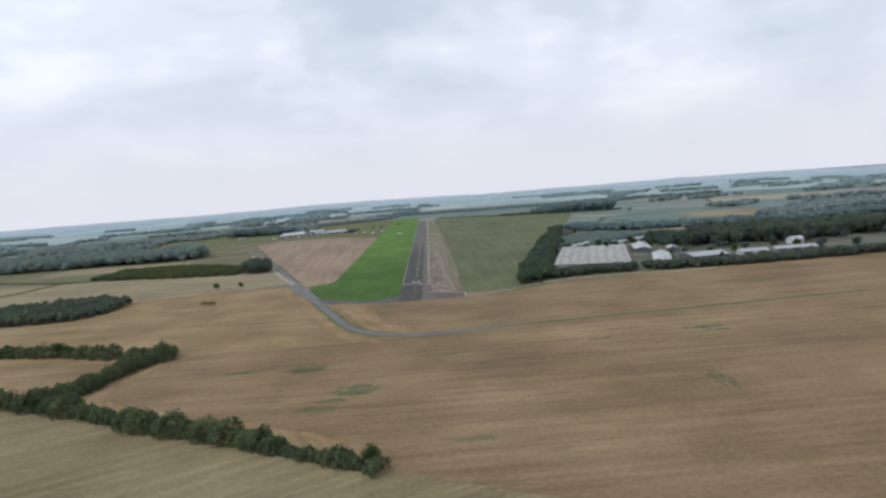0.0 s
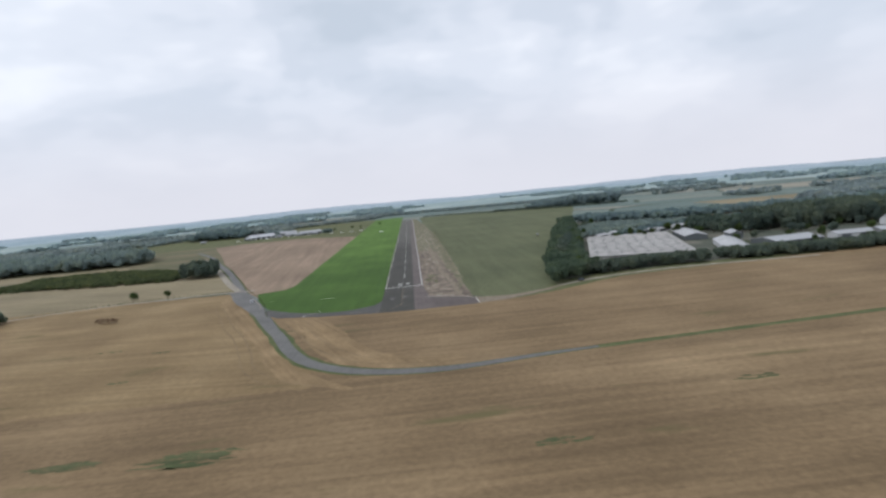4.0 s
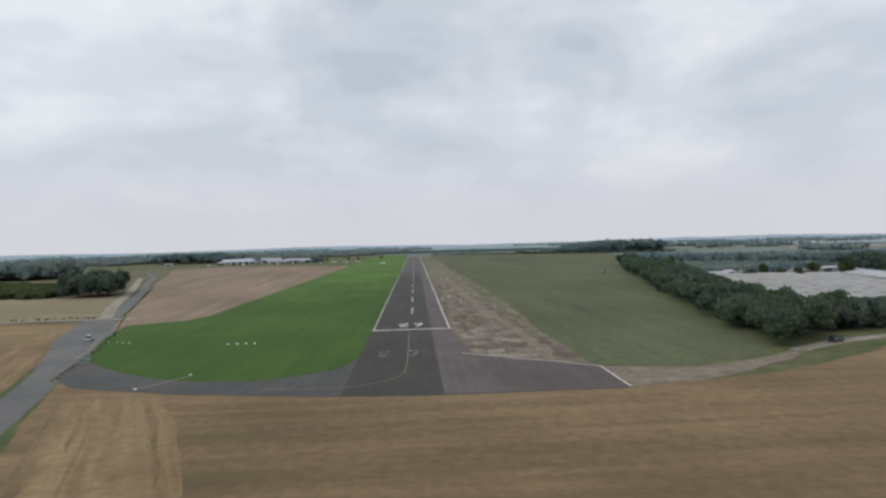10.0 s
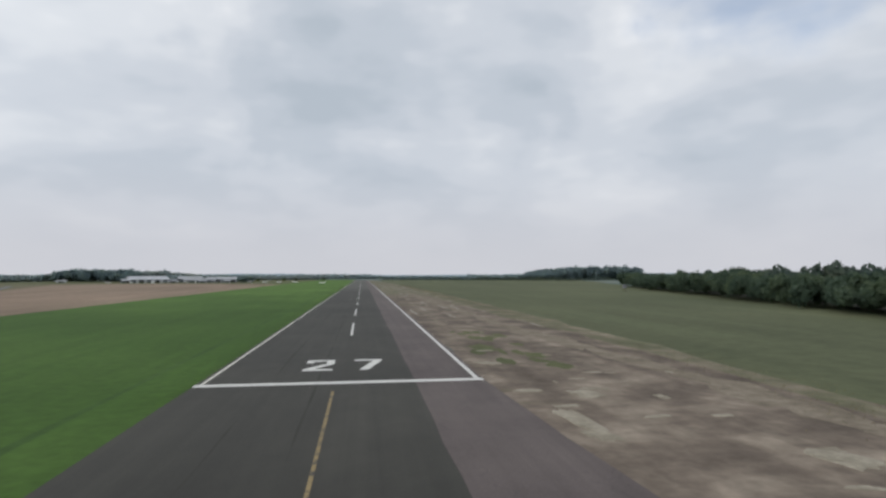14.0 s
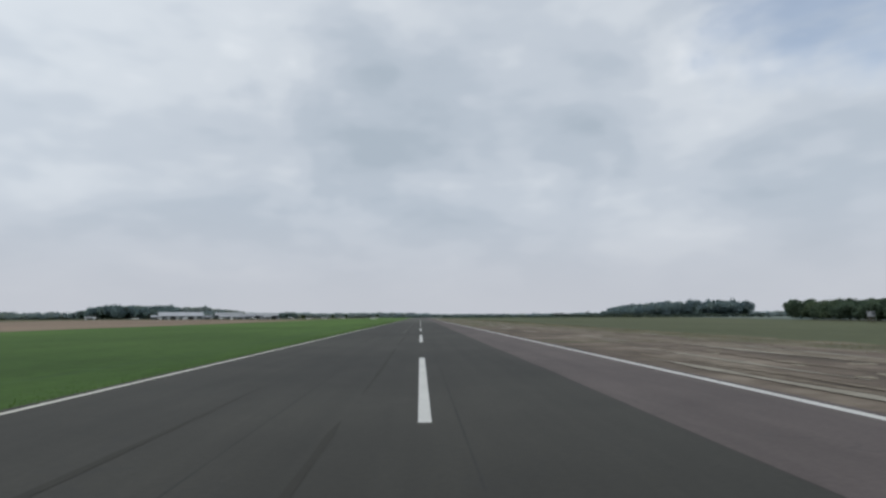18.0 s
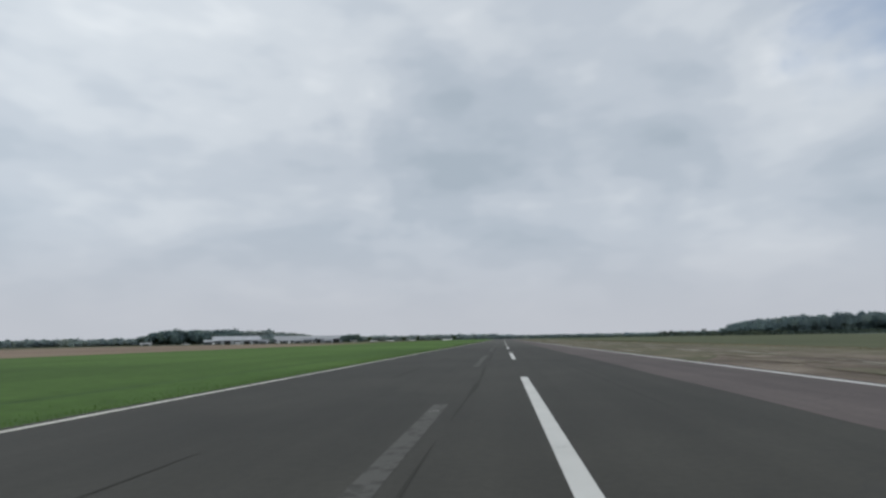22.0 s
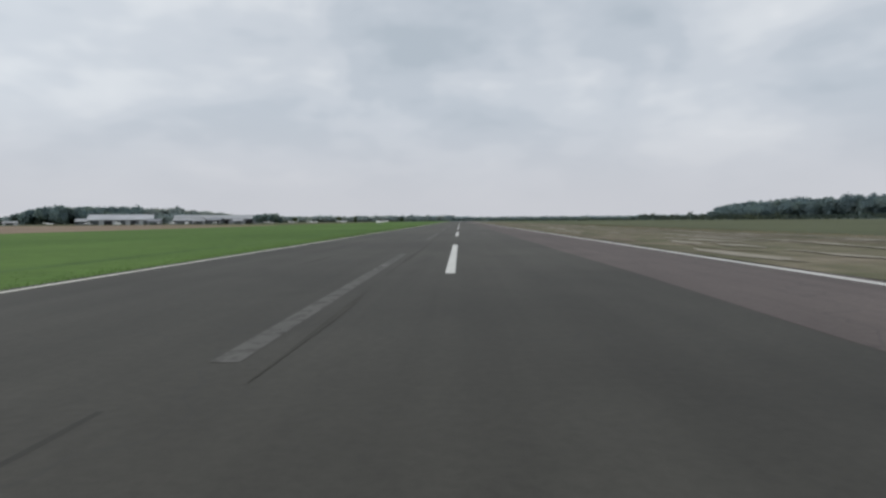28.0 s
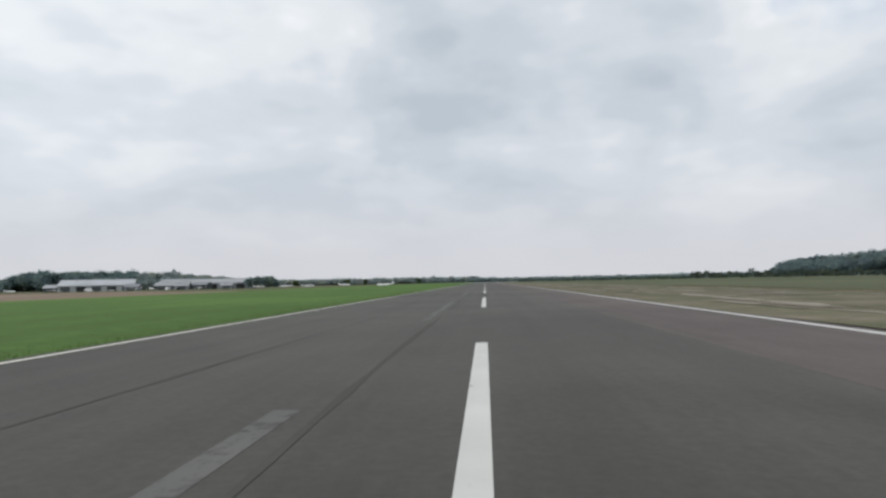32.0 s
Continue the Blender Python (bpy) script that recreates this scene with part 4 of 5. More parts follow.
wood("row_site", [(112, -34), (160, -25), (200, -28), (202, -12), (160, -6), (124, -14)], 8.5, M_LEAF_DARK, "dense row of trees before the glasshouses", 420, 4.8, 16, 0.65, 1.4)
wood("row_site_east", [(208, -28), (300, -38), (460, -30), (460, -12), (300, -16), (210, -8)], 8, M_LEAF_DARK, "dense row of trees before the sheds", 280, 5.2, 17, 0.85, 1.4)
wood("trees_site_back", [(330, 108), (420, 92), (560, 105), (560, 180), (400, 190), (330, 162)], 21, M_LEAF_DARK, "mixed tall trees behind the sheds", 280, 7, 18, 0.95, 1.4)
wood("trees_site_mid", [(282, 176), (292, 132), (332, 108), (332, 162), (300, 206)], 15.5, M_LEAF_DARK, "trees behind the packing shed", 280, 6.5, 28, 0.95, 1.4)
hedge("hedge_site_back", [(205, 165), (260, 210), (330, 240), (450, 250)], 7, 6, M_LEAF_FAR_HAZED, "hedge behind the storage yard", 8, 1.3, 29)
wood("trees_site_north", [(176, 196), (236, 215), (330, 270), (260, 340), (215, 320)], 6, M_LEAF_FAR_HAZED, "low trees behind the glasshouses", 160, 8, 19, 1.1)
wood("east_wood", [(326, 985), (340, 948), (420, 905), (478, 905), (486, 960), (430, 1060), (340, 1085), (328, 1030)], 25, M_LEAF_FAR_HAZED, "rounded dark wood beyond the crop field", 340, 9, 20, 1.3, 1.6, 0.35)
wood("east_wood_shoulder", [(306, 990), (322, 952), (334, 950), (332, 1040), (310, 1040)], 17.5, M_LEAF_FAR_HAZED, "lower rounded trees at the wood's end", 340, 8, 40, 1.2, 1.6)
wood("east_wood_fringe", [(286, 992), (304, 962), (316, 958), (314, 1010), (294, 1020)], 10.5, M_LEAF_FAR_HAZED, "bushes running out from the wood's end", 300, 7, 41, 1.2, 1.6)
wood("hangar_wood", [(-500, 960), (-430, 935), (-362, 940), (-355, 1040), (-490, 1050)], 23, M_LEAF_FAR_HAZED, "tall wood behind the hangars", 300, 10, 21, 1.45, 1.7, 0.7)
wood("hangar_wood_east", [(-400, 985), (-280, 955), (-270, 1030), (-400, 1040)], 18, M_LEAF_COPSE_HAZED, "trees behind the hangars", 280, 10, 22, 1.45, 1.7, 0.6)
wood("hangar_band_wood", [(-1000, 960), (-640, 1020), (-300, 1180), (-90, 1330), (-90, 1390), (-320, 1260), (-660, 1110), (-1000, 1060)], 7.5, M_LEAF_COPSE_HAZED, "long hazy band of woodland behind the airfield", 120, 13, 25, 2.6, 1.5)
wood("end_band_wood", [(-110, 1480), (160, 1440), (620, 1400), (620, 1450), (160, 1500), (-110, 1540)], 5.5, M_LEAF_COPSE_HAZED, "low hazy line of trees beyond the runway end", 90, 13, 37, 2.4, 1.5)
wood("east_band_wood", [(560, 330), (700, 420), (1000, 470), (1000, 540), (680, 500), (550, 400)], 14, M_LEAF_COPSE_HAZED, "hazy band of woodland beyond the glasshouse site", 120, 13, 26, 2.6, 1.5)
wood("site_band_wood", [(240, 432), (330, 345), (560, 300), (760, 330), (760, 370), (540, 350), (350, 395), (262, 470)], 10, M_LEAF_FAR_HAZED, "hazy line of trees behind the glasshouse site", 130, 11, 27, 2.0, 1.5)
wood("dome_bush", [(-170, 800), (-151, 797), (-150, 818), (-169, 821)], 9.5, M_LEAF_FAR_HAZED, "big rounded dark bush beside the hangar", 300, 5, 31, 1.0, 1.4, 0.55)
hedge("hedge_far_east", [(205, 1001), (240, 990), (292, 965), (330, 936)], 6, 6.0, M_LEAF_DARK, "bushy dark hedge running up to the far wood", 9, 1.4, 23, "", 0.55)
hedge("hedge_far_front", [(330, 936), (418, 892), (486, 890)], 5, 4.4, M_LEAF_DARK, "low dark hedge before the far wood", 6, 1.5, 39)
hedge("hedge_far_end", [(40, 1120), (100, 1110), (160, 1070), (206, 1001)], 5, 2.4, M_LEAF_DARK, "hedge closing the far end of the crop", 6, 1.4, 24)


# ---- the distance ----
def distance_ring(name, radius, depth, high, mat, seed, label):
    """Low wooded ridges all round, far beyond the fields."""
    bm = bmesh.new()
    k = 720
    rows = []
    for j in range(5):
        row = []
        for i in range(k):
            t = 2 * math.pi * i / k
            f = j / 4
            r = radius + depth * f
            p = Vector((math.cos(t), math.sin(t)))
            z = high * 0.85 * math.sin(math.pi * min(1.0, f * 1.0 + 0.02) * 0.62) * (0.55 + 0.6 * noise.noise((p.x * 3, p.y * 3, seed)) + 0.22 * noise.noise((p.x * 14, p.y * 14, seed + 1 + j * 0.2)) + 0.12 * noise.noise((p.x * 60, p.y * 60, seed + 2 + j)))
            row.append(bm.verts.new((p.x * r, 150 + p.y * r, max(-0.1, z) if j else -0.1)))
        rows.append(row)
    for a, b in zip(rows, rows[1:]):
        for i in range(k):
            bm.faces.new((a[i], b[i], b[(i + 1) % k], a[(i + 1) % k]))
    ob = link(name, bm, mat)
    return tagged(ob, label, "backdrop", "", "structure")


# ground of the distance, with the haze mixed into its base colour
def hazed_ground(name, dark, mid, light, sx, sy):
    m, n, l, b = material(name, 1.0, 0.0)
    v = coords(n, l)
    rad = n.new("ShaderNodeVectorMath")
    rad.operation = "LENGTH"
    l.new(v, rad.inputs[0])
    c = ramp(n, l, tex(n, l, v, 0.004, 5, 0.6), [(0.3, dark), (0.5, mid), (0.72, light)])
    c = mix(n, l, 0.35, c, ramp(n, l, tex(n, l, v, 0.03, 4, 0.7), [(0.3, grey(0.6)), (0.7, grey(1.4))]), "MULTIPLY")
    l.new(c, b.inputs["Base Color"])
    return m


# each ring further out is painted paler and bluer, as haze
M_HAZED_FIELDS = hazed_ground("hazed_fields", (0.195, 0.255, 0.256), (0.244, 0.302, 0.299), (0.325, 0.361, 0.341), 1, 1)
M_HAZED_RIDGE = hazed_ground("hazed_ridge", (0.218, 0.281, 0.315), (0.258, 0.321, 0.354), (0.305, 0.363, 0.390), 1, 1)
M_HAZED_HILLS = hazed_ground("hazed_hills", (0.259, 0.314, 0.358), (0.288, 0.343, 0.385), (0.319, 0.372, 0.409), 1, 1)
distance_ring("backdrop_near_fields", 1650, 900, 7, M_HAZED_FIELDS, 5.0, "dull green fields and woods with haze in their colour")
distance_ring("backdrop_ridge", 2600, 700, 15, M_HAZED_RIDGE, 9.0, "wooded ridge coloured blue-green for haze")
distance_ring("backdrop_hills", 3500, 700, 30, M_HAZED_HILLS, 14.0, "hills on the horizon coloured pale blue for haze")

rng_far = random.Random(5)
# the leaf colours of both sets have haze painted in
far_sets = [(900, 1500, 70, 10, M_LEAF_COPSE_HAZED, "far_copse"), (1500, 2700, 150, 13, M_DISTANT_HAZED, "distant_copse")]
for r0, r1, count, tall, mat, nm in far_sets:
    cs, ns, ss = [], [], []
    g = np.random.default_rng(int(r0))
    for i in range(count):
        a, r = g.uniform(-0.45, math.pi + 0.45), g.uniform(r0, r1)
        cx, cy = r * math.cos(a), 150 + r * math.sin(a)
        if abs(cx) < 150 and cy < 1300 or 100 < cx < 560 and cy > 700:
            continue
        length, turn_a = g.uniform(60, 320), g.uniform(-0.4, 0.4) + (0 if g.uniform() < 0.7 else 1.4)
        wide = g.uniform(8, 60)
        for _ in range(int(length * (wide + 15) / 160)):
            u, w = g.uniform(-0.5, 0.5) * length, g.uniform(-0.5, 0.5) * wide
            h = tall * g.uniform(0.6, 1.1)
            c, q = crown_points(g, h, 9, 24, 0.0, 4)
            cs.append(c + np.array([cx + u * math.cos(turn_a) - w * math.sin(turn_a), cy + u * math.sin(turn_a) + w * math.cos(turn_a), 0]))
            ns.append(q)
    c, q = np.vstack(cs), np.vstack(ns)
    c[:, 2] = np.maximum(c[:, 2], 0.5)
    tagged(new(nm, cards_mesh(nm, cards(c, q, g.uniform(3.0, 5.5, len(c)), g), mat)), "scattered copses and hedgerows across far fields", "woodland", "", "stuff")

sheet("field_tan_far", [(505, 640), (760, 560), (820, 470), (545, 350), (500, 420)], -0.04, M_PALEFIELD, "far pale harvested field", "field", 4)
sheet("field_tan_strip", [(324, 335), (420, 345), (540, 320), (520, 285), (420, 290)], -0.035, M_PALEFIELD, "strip of pale harvested field behind the trees", "field", 3)


# ---- rough ground beside the runway ----
sheet("rough_corner", [(41.4, -63), (45.5, -65.5), (53, -67), (61, -68.5), (72, -65), (82, -60), (91, -55), (96, -54), (84, -65), (70, -73), (56, -80), (41.6, -83.4)], -0.014, M_RIDGE, "broken pale ground at the corner of the apron", "ground", 1.5)
sheet("corner_verge", [(34, -44), (62, -40), (86, -30), (100, -38), (124, -28), (200, -22), (320, -26), (320, -40), (164, -48), (131, -49), (98, -67), (70, -78), (56, -81)], -0.064, M_VERGE, "rough olive verge below the trees", "verge", 1.5)
green_rng = random.Random(19)
for k in range(22):
    x0, y0, w, h = green_rng.uniform(15.5, 24), green_rng.uniform(4, 46), green_rng.uniform(0.5, 1.6), green_rng.uniform(1.2, 4.0)
    ring = [(x0 + math.cos(6.283 * q / 13) * w * green_rng.uniform(0.5, 1.15), y0 + math.sin(6.283 * q / 13) * h * green_rng.uniform(0.5, 1.15)) for q in range(13)]
    sheet("weed_patch", ring, 0.005 + 0.0003 * k, M_VERGE, "green weeds grown over the rough strip", "grass", 0.7, step=1.0)

slab_rng = random.Random(8)
M_SLAB = soil("slab_concrete", (0.18, 0.158, 0.118), (0.245, 0.218, 0.168), (0.31, 0.278, 0.22), 0.5, 2.5)
slab_meshes = []
for k in range(4):
    bm = bmesh.new()
    ring = [Vector((math.cos(2 * math.pi * q / 17), math.sin(2 * math.pi * q / 17))) * slab_rng.uniform(0.62, 1.08) for q in range(17)]
    ring = [Vector((max(-0.86, min(0.86, p.x)), max(-0.8, min(0.8, p.y)))) for p in ring]
    lo = [bm.verts.new((p.x, p.y, 0.0)) for p in ring]
    hi = [bm.verts.new((p.x * 0.95, p.y * 0.95, 0.035 + slab_rng.uniform(0, 0.02))) for p in ring]
    bm.faces.new(hi)
    for i in range(17):
        bm.faces.new((lo[i], lo[(i + 1) % 17], hi[(i + 1) % 17], hi[i]))
    me = bpy.data.meshes.new("slab")
    bm.to_mesh(me)
    bm.free()
    me.materials.append(M_SLAB)
    slab_meshes.append(me)
slab_root = holder("broken_concrete", pose(0, 0, 0), "scattered pale slabs of broken concrete on the rough strip", "concrete", "", "structure")
SPOTS = [ (15.2, -6, 1.3), (15.8, -20, 1.4), (17, 20, 1.2), (16.5, -12, 1.0), (21, -6, 1.2), (21.4, -16, 1.1), (24, 2, 1.0), (25, -10, 0.9), (24, -30, 0.9), (28, -28, 0.9), (23, 50, 0.8)]
for i in range(130):
    y = slab_rng.uniform(-20, 520)
    SPOTS.append((slab_rng.uniform(14.5, 33 - y * 0.012), y, slab_rng.uniform(0.25, 0.8)))
for x, y, q in SPOTS:
    o = new("slab", slab_meshes[slab_rng.randrange(4)])
    o.parent = slab_root
    o.matrix_local = Matrix.LocRotScale((x, y, -0.01), Euler((0, 0, 1.57 + slab_rng.uniform(-0.35, 0.35) + 1.57 * slab_rng.randrange(2))), (q * 1.25, q * slab_rng.uniform(0.4, 0.75), 1))

BIG_SLABS = [(21.8, -42.6, 3.0, 2.6, 0.3), (21.2, -47.0, 2.5, 1.9, -0.4), (23.6, -48.9, 1.2, 1.6, 0.2), (28.4, -49.6, 2.9, 1.5, -0.35), (27.0, -50.4, 1.1, 0.9, 0.1), (15.9, -16.5, 1.0, 4.6, 0.1), (15.2, 9.6, 1.9, 1.3, -0.9), (19.5, -8.0, 1.5, 2.0, 0.2), (26.5, -26.0, 1.6, 2.4, 0.1)]
for x, y, a, b2, turn_s in BIG_SLABS:
    o = new("slab", slab_meshes[slab_rng.randrange(4)])
    o.parent = slab_root
    o.matrix_local = Matrix.LocRotScale((x, y, 0.004), Euler((0, 0, turn_s)), (a, b2, 1.3))


for k in range(120):
    x0, y0, ln = slab_rng.uniform(14.5, 36), slab_rng.uniform(50, 600), slab_rng.uniform(5, 30)
    pts = [Vector((x0 + 0.5 * noise.noise((x0, q * 0.4, 4.0)), y0 + ln * q / 8)) for q in range(9)]
    ribbon("dirt_streak", pts, 1, 0.024 + 0.0002 * k, M_STREAK if k % 2 else M_RIDGE, "pale streak of bare dirt on the rough strip", "ground", [slab_rng.uniform(0.15, 1.3) * math.sin(math.pi * (q + 0.4) / 8.8) for q in range(9)])

for k in range(70):
    x0, y0, ln = slab_rng.uniform(17, 38), slab_rng.uniform(330, 640), slab_rng.uniform(4, 16)
    pts = [Vector((x0 + 0.6 * noise.noise((x0, q * 0.4, 8.0)), y0 + ln * q / 8)) for q in range(9)]
    ribbon("chalk_streak", pts, 1, 0.05 + 0.0002 * k, M_STREAK, "pale chalky streak in the thin grass", "ground", [slab_rng.uniform(0.3, 1.6) * math.sin(math.pi * (q + 0.4) / 8.8) for q in range(9)])


def tufts(name, count, place, high, mat, label, seed):
    """Upright blades of grass, three to a tuft."""
    g = np.random.default_rng(seed)
    xy = place(g, count)
    a = g.uniform(0, 6.283, count)
    w = g.uniform(0.25, 0.6, count) * high * 0.5
    h = g.uniform(0.4, 1.0, count) * high
    lean = g.normal(0, 0.25, (count, 2)) * h[:, None]
    v = np.empty((count, 4, 3))
    dx, dy = np.cos(a) * w, np.sin(a) * w
    v[:, 0] = np.stack([xy[:, 0] - dx, xy[:, 1] - dy, np.full(count, -0.02)], 1)
    v[:, 1] = np.stack([xy[:, 0] + dx, xy[:, 1] + dy, np.full(count, -0.02)], 1)
    v[:, 2] = np.stack([xy[:, 0] + dx * 0.5 + lean[:, 0], xy[:, 1] + dy * 0.5 + lean[:, 1], h], 1)
    v[:, 3] = np.stack([xy[:, 0] - dx * 0.5 + lean[:, 0], xy[:, 1] - dy * 0.5 + lean[:, 1], h], 1)
    return tagged(new(name, cards_mesh(name, v, mat)), label, "grass", "", "stuff")


M_BLADE = foliage("grass_blades", (0.058, 0.100, 0.025), (0.072, 0.120, 0.031), (0.092, 0.145, 0.042), 0.1)
M_DRY = foliage("dry_grass", (0.110, 0.100, 0.058), (0.145, 0.128, 0.078), (0.195, 0.165, 0.108), 0.1)
tufts("grass_fringe", 36000, lambda g, k: np.stack([-12.5 - g.exponential(0.9, k), g.uniform(-8, 520, k)], 1), 0.045, M_BLADE, "longer grass along the edge of the runway", 31)
tufts("dry_grass_tufts", 50000, lambda g, k: np.stack([13.0 + g.exponential(7.0, k), g.uniform(-2, 560, k)], 1), 0.04, M_DRY, "tufts of dry grass on the rough strip", 32)
tufts("verge_tufts", 20000, lambda g, k: np.stack([37 + g.normal(0, 2.5, k) + 0.008 * (yy := g.uniform(-40, 520, k)), yy], 1), 0.12, M_DRY, "rough grass at the edge of the crop", 33)


# ---- buildings ----
def shed(name, x, y, turn, length, depth, eave, ridge, roof_mat, wall_mat, label, doors=2, windows=0, category="building", base=0.0):
    """A gabled shed: its ridge runs along its length, and its front faces its own -y."""
    root = holder(name, pose(x, y, 0, 0, 0, turn), label, category)
    hl, hd, t = length / 2, depth / 2, 0.25
    part("wall", box_bm(-hl, hl, -hd, -hd + t, -0.1, eave), wall_mat, root)
    part("wall", box_bm(-hl, hl, hd - t, hd, -0.1, eave), wall_mat, root)
    for sx in (-1, 1):
        bm = bmesh.new()
        x0, x1 = sx * hl, sx * (hl - t)
        out = []
        for xx in (x0, x1):
            out.append([bm.verts.new(p) for p in ((xx, -hd + t, -0.1), (xx, hd - t, -0.1), (xx, hd - t, eave), (xx, 0, ridge - 0.1), (xx, -hd + t, eave))])
        bm.faces.new(out[0])
        bm.faces.new(out[1][::-1])
        for i in range(5):
            bm.faces.new((out[0][i], out[1][i], out[1][(i + 1) % 5], out[0][(i + 1) % 5]))
        bmesh.ops.recalc_face_normals(bm, faces=bm.faces)
        part("gable", bm, wall_mat, root)
    for sy in (-1, 1):
        bm = bmesh.new()
        o = 0.5
        slope = (ridge - eave) / hd
        q = [(-hl - o, sy * (hd + o), eave - slope * o), (hl + o, sy * (hd + o), eave - slope * o), (hl + o, 0, ridge), (-hl - o, 0, ridge)]
        lo = [bm.verts.new(p) for p in q]
        hi = [bm.verts.new((p[0], p[1], p[2] + 0.18)) for p in q]
        bm.faces.new(lo)
        bm.faces.new(hi)
        for i in range(4):
            bm.faces.new((lo[i], lo[(i + 1) % 4], hi[(i + 1) % 4], hi[i]))
        bmesh.ops.recalc_face_normals(bm, faces=bm.faces)
        roof = part("roof_slope", bm, roof_mat, root)
        for k in range(1, int(length / 6)):
            xx = -hl + k * 6
            bm = bmesh.new()
            w = 0.12
            q = [(xx - w, sy * (hd + o), eave - slope * o + 0.18), (xx + w, sy * (hd + o), eave - slope * o + 0.18), (xx + w, 0, ridge + 0.18), (xx - w, 0, ridge + 0.18)]
            lo = [bm.verts.new(p) for p in q]
            hi = [bm.verts.new((p[0], p[1], p[2] + 0.10)) for p in q]
            bm.faces.new(hi)
            for i in range(4):
                bm.faces.new((lo[i], lo[(i + 1) % 4], hi[(i + 1) % 4], hi[i]))
            bmesh.ops.recalc_face_normals(bm, faces=bm.faces)
            part("seam", bm, roof_mat, roof)
    bm = box_bm(-hl - 0.5, hl + 0.5, -0.3, 0.3, ridge + 0.12, ridge + 0.34)
    part("ridge_cap", bm, M_SHEETGREY, root)
    for k in range(doors):
        cx = -hl + length * (k + 0.5) / doors
        w = min(7.0, length / doors * 0.62) / 2
        # odd doors are near-black panels painted as the shade of an open bay
        part("door", box_bm(cx - w, cx + w, -hd - 0.12, -hd + 0.02, 0.0, eave * 0.82), M_VOID if k % 2 else M_DARKWALL, root)
    for k in range(windows):
        cx = -hl + length * (k + 0.5) / windows
        win = part("window", box_bm(cx - 0.8, cx + 0.8, -hd - 0.08, -hd + 0.02, eave * 0.45, eave * 0.75), M_SHEETWHITE, root)
        part("pane", box_bm(cx - 0.7, cx + 0.7, -hd - 0.10, -hd - 0.07, eave * 0.48, eave * 0.72), M_GLASS, win)
    return root


M_ROOFPALE = plain("pale_roof_sheet", (0.37, 0.38, 0.40), 0.5, var=0.5, scale=0.12)
M_GREYWALL = plain("grey_cladding", (0.22, 0.23, 0.25), 0.65)
M_WALLPALE = plain("pale_cladding", (0.38, 0.39, 0.40), 0.6)
shed("hangar", -298, 830, 28, 50, 34, 4.4, 8.8, M_ROOFPALE, M_WALLPALE, "long hangar with a white sheet roof and dark doors", 5)
shed("hangar_annex", -320, 809, 28, 9, 18, 3.0, 5.2, M_SHEETGREY, M_DARKWALL, "low grey annex at the end of the hangar", 2)
shed("hangar", -196, 826, 8, 40, 26, 4.4, 7.4, M_SHEETGREY, M_GREYWALL, "dull grey hangar beside a dark bush", 4)
shed("clubhouse", -236, 826, 12, 24, 14, 3.2, 5.6, M_SHEETGREY, M_DARKWALL, "low dark clubhouse with a grey roof", 1, 5)
shed("barn", -252, 872, 20, 34, 20, 5.0, 8.4, M_SHEETGREY, M_DARKWALL, "grey barn behind the hangars", 2)
shed("workshop", -214, 842, 0, 18, 14, 3.6, 6.2, M_SHEETGREY, M_GREYWALL, "small grey workshop between the hangars", 2)
shed("store_hut", -216, 800, 20, 9, 6, 2.8, 4.2, M_SHEETGREY, M_GREYWALL, "small grey hut before the hangar", 1)
shed("store_hut", -204, 806, -10, 12, 7, 3.4, 5.0, M_GREYWALL, M_DARKWALL, "dark grey hut before the hangar", 2)
shed("store_hut", -184, 803, 5, 8, 5, 2.6, 3.8, M_ROOFPALE, M_GREYWALL, "pale-roofed hut before the hangar", 1)
shed("store_hut", -256, 806, 12, 10, 7, 3.0, 4.6, M_GREYWALL, M_GREYWALL, "plain grey hut between the hangars", 1)
shed("cabin", -428, 868, 15, 12, 6, 2.6, 3.6, M_SHEETWHITE, M_WALLPALE, "white cabin by the wood", 1, 2)

# sheds and houses on the glasshouse site
shed("packing_shed", 255, 120, 76, 56, 18, 4.0, 6.0, M_SHEETWHITE, M_DARKWALL, "white-roofed packing shed beside the glasshouses", 3)
shed("packing_shed", 240, 20, 71, 76, 16, 3.8, 6.2, M_SHEETWHITE, M_WALLPALE, "broad white shed behind the row of trees", 3)
shed("store_shed", 284, 27, 5, 36, 30, 3.2, 5.2, M_SHEETGREY, M_DARKWALL, "grey store shed behind the row of trees", 2)
shed("store_shed", 330, 22, -6, 26, 12, 3.4, 5.2, M_SHEETGREY, M_WALLPALE, "pale grey store shed on the glasshouse site", 2)
shed("store_shed", 372, 24, -4, 40, 12, 3.2, 5.0, M_SHEETGREY, M_GREYWALL2, "long grey shed at the end of the site", 3)
shed("office_building", 276, 84, 74, 20, 10, 4.5, 6.4, M_SHEETGREY, M_DARKWALL, "grey office block with a low roof", 1, 4)
shed("house", 402, 70, 10, 14, 9, 4.8, 7.6, M_SHEETWHITE, M_WALLPALE, "white house among tall trees", 1, 3)
for x, y, w in ((200, 190, 14), (214, 205, 10), (226, 196, 16), (246, 200, 12), (262, 196, 18), (238, 282, 16), (290, 214, 22)):
    shed("yard_shed", x, y, 10 + (x % 7), w, 7, 2.8, 3.8, M_SHEETWHITE, M_WALLPALE, "small white shed in the yard behind the glasshouses", 1)


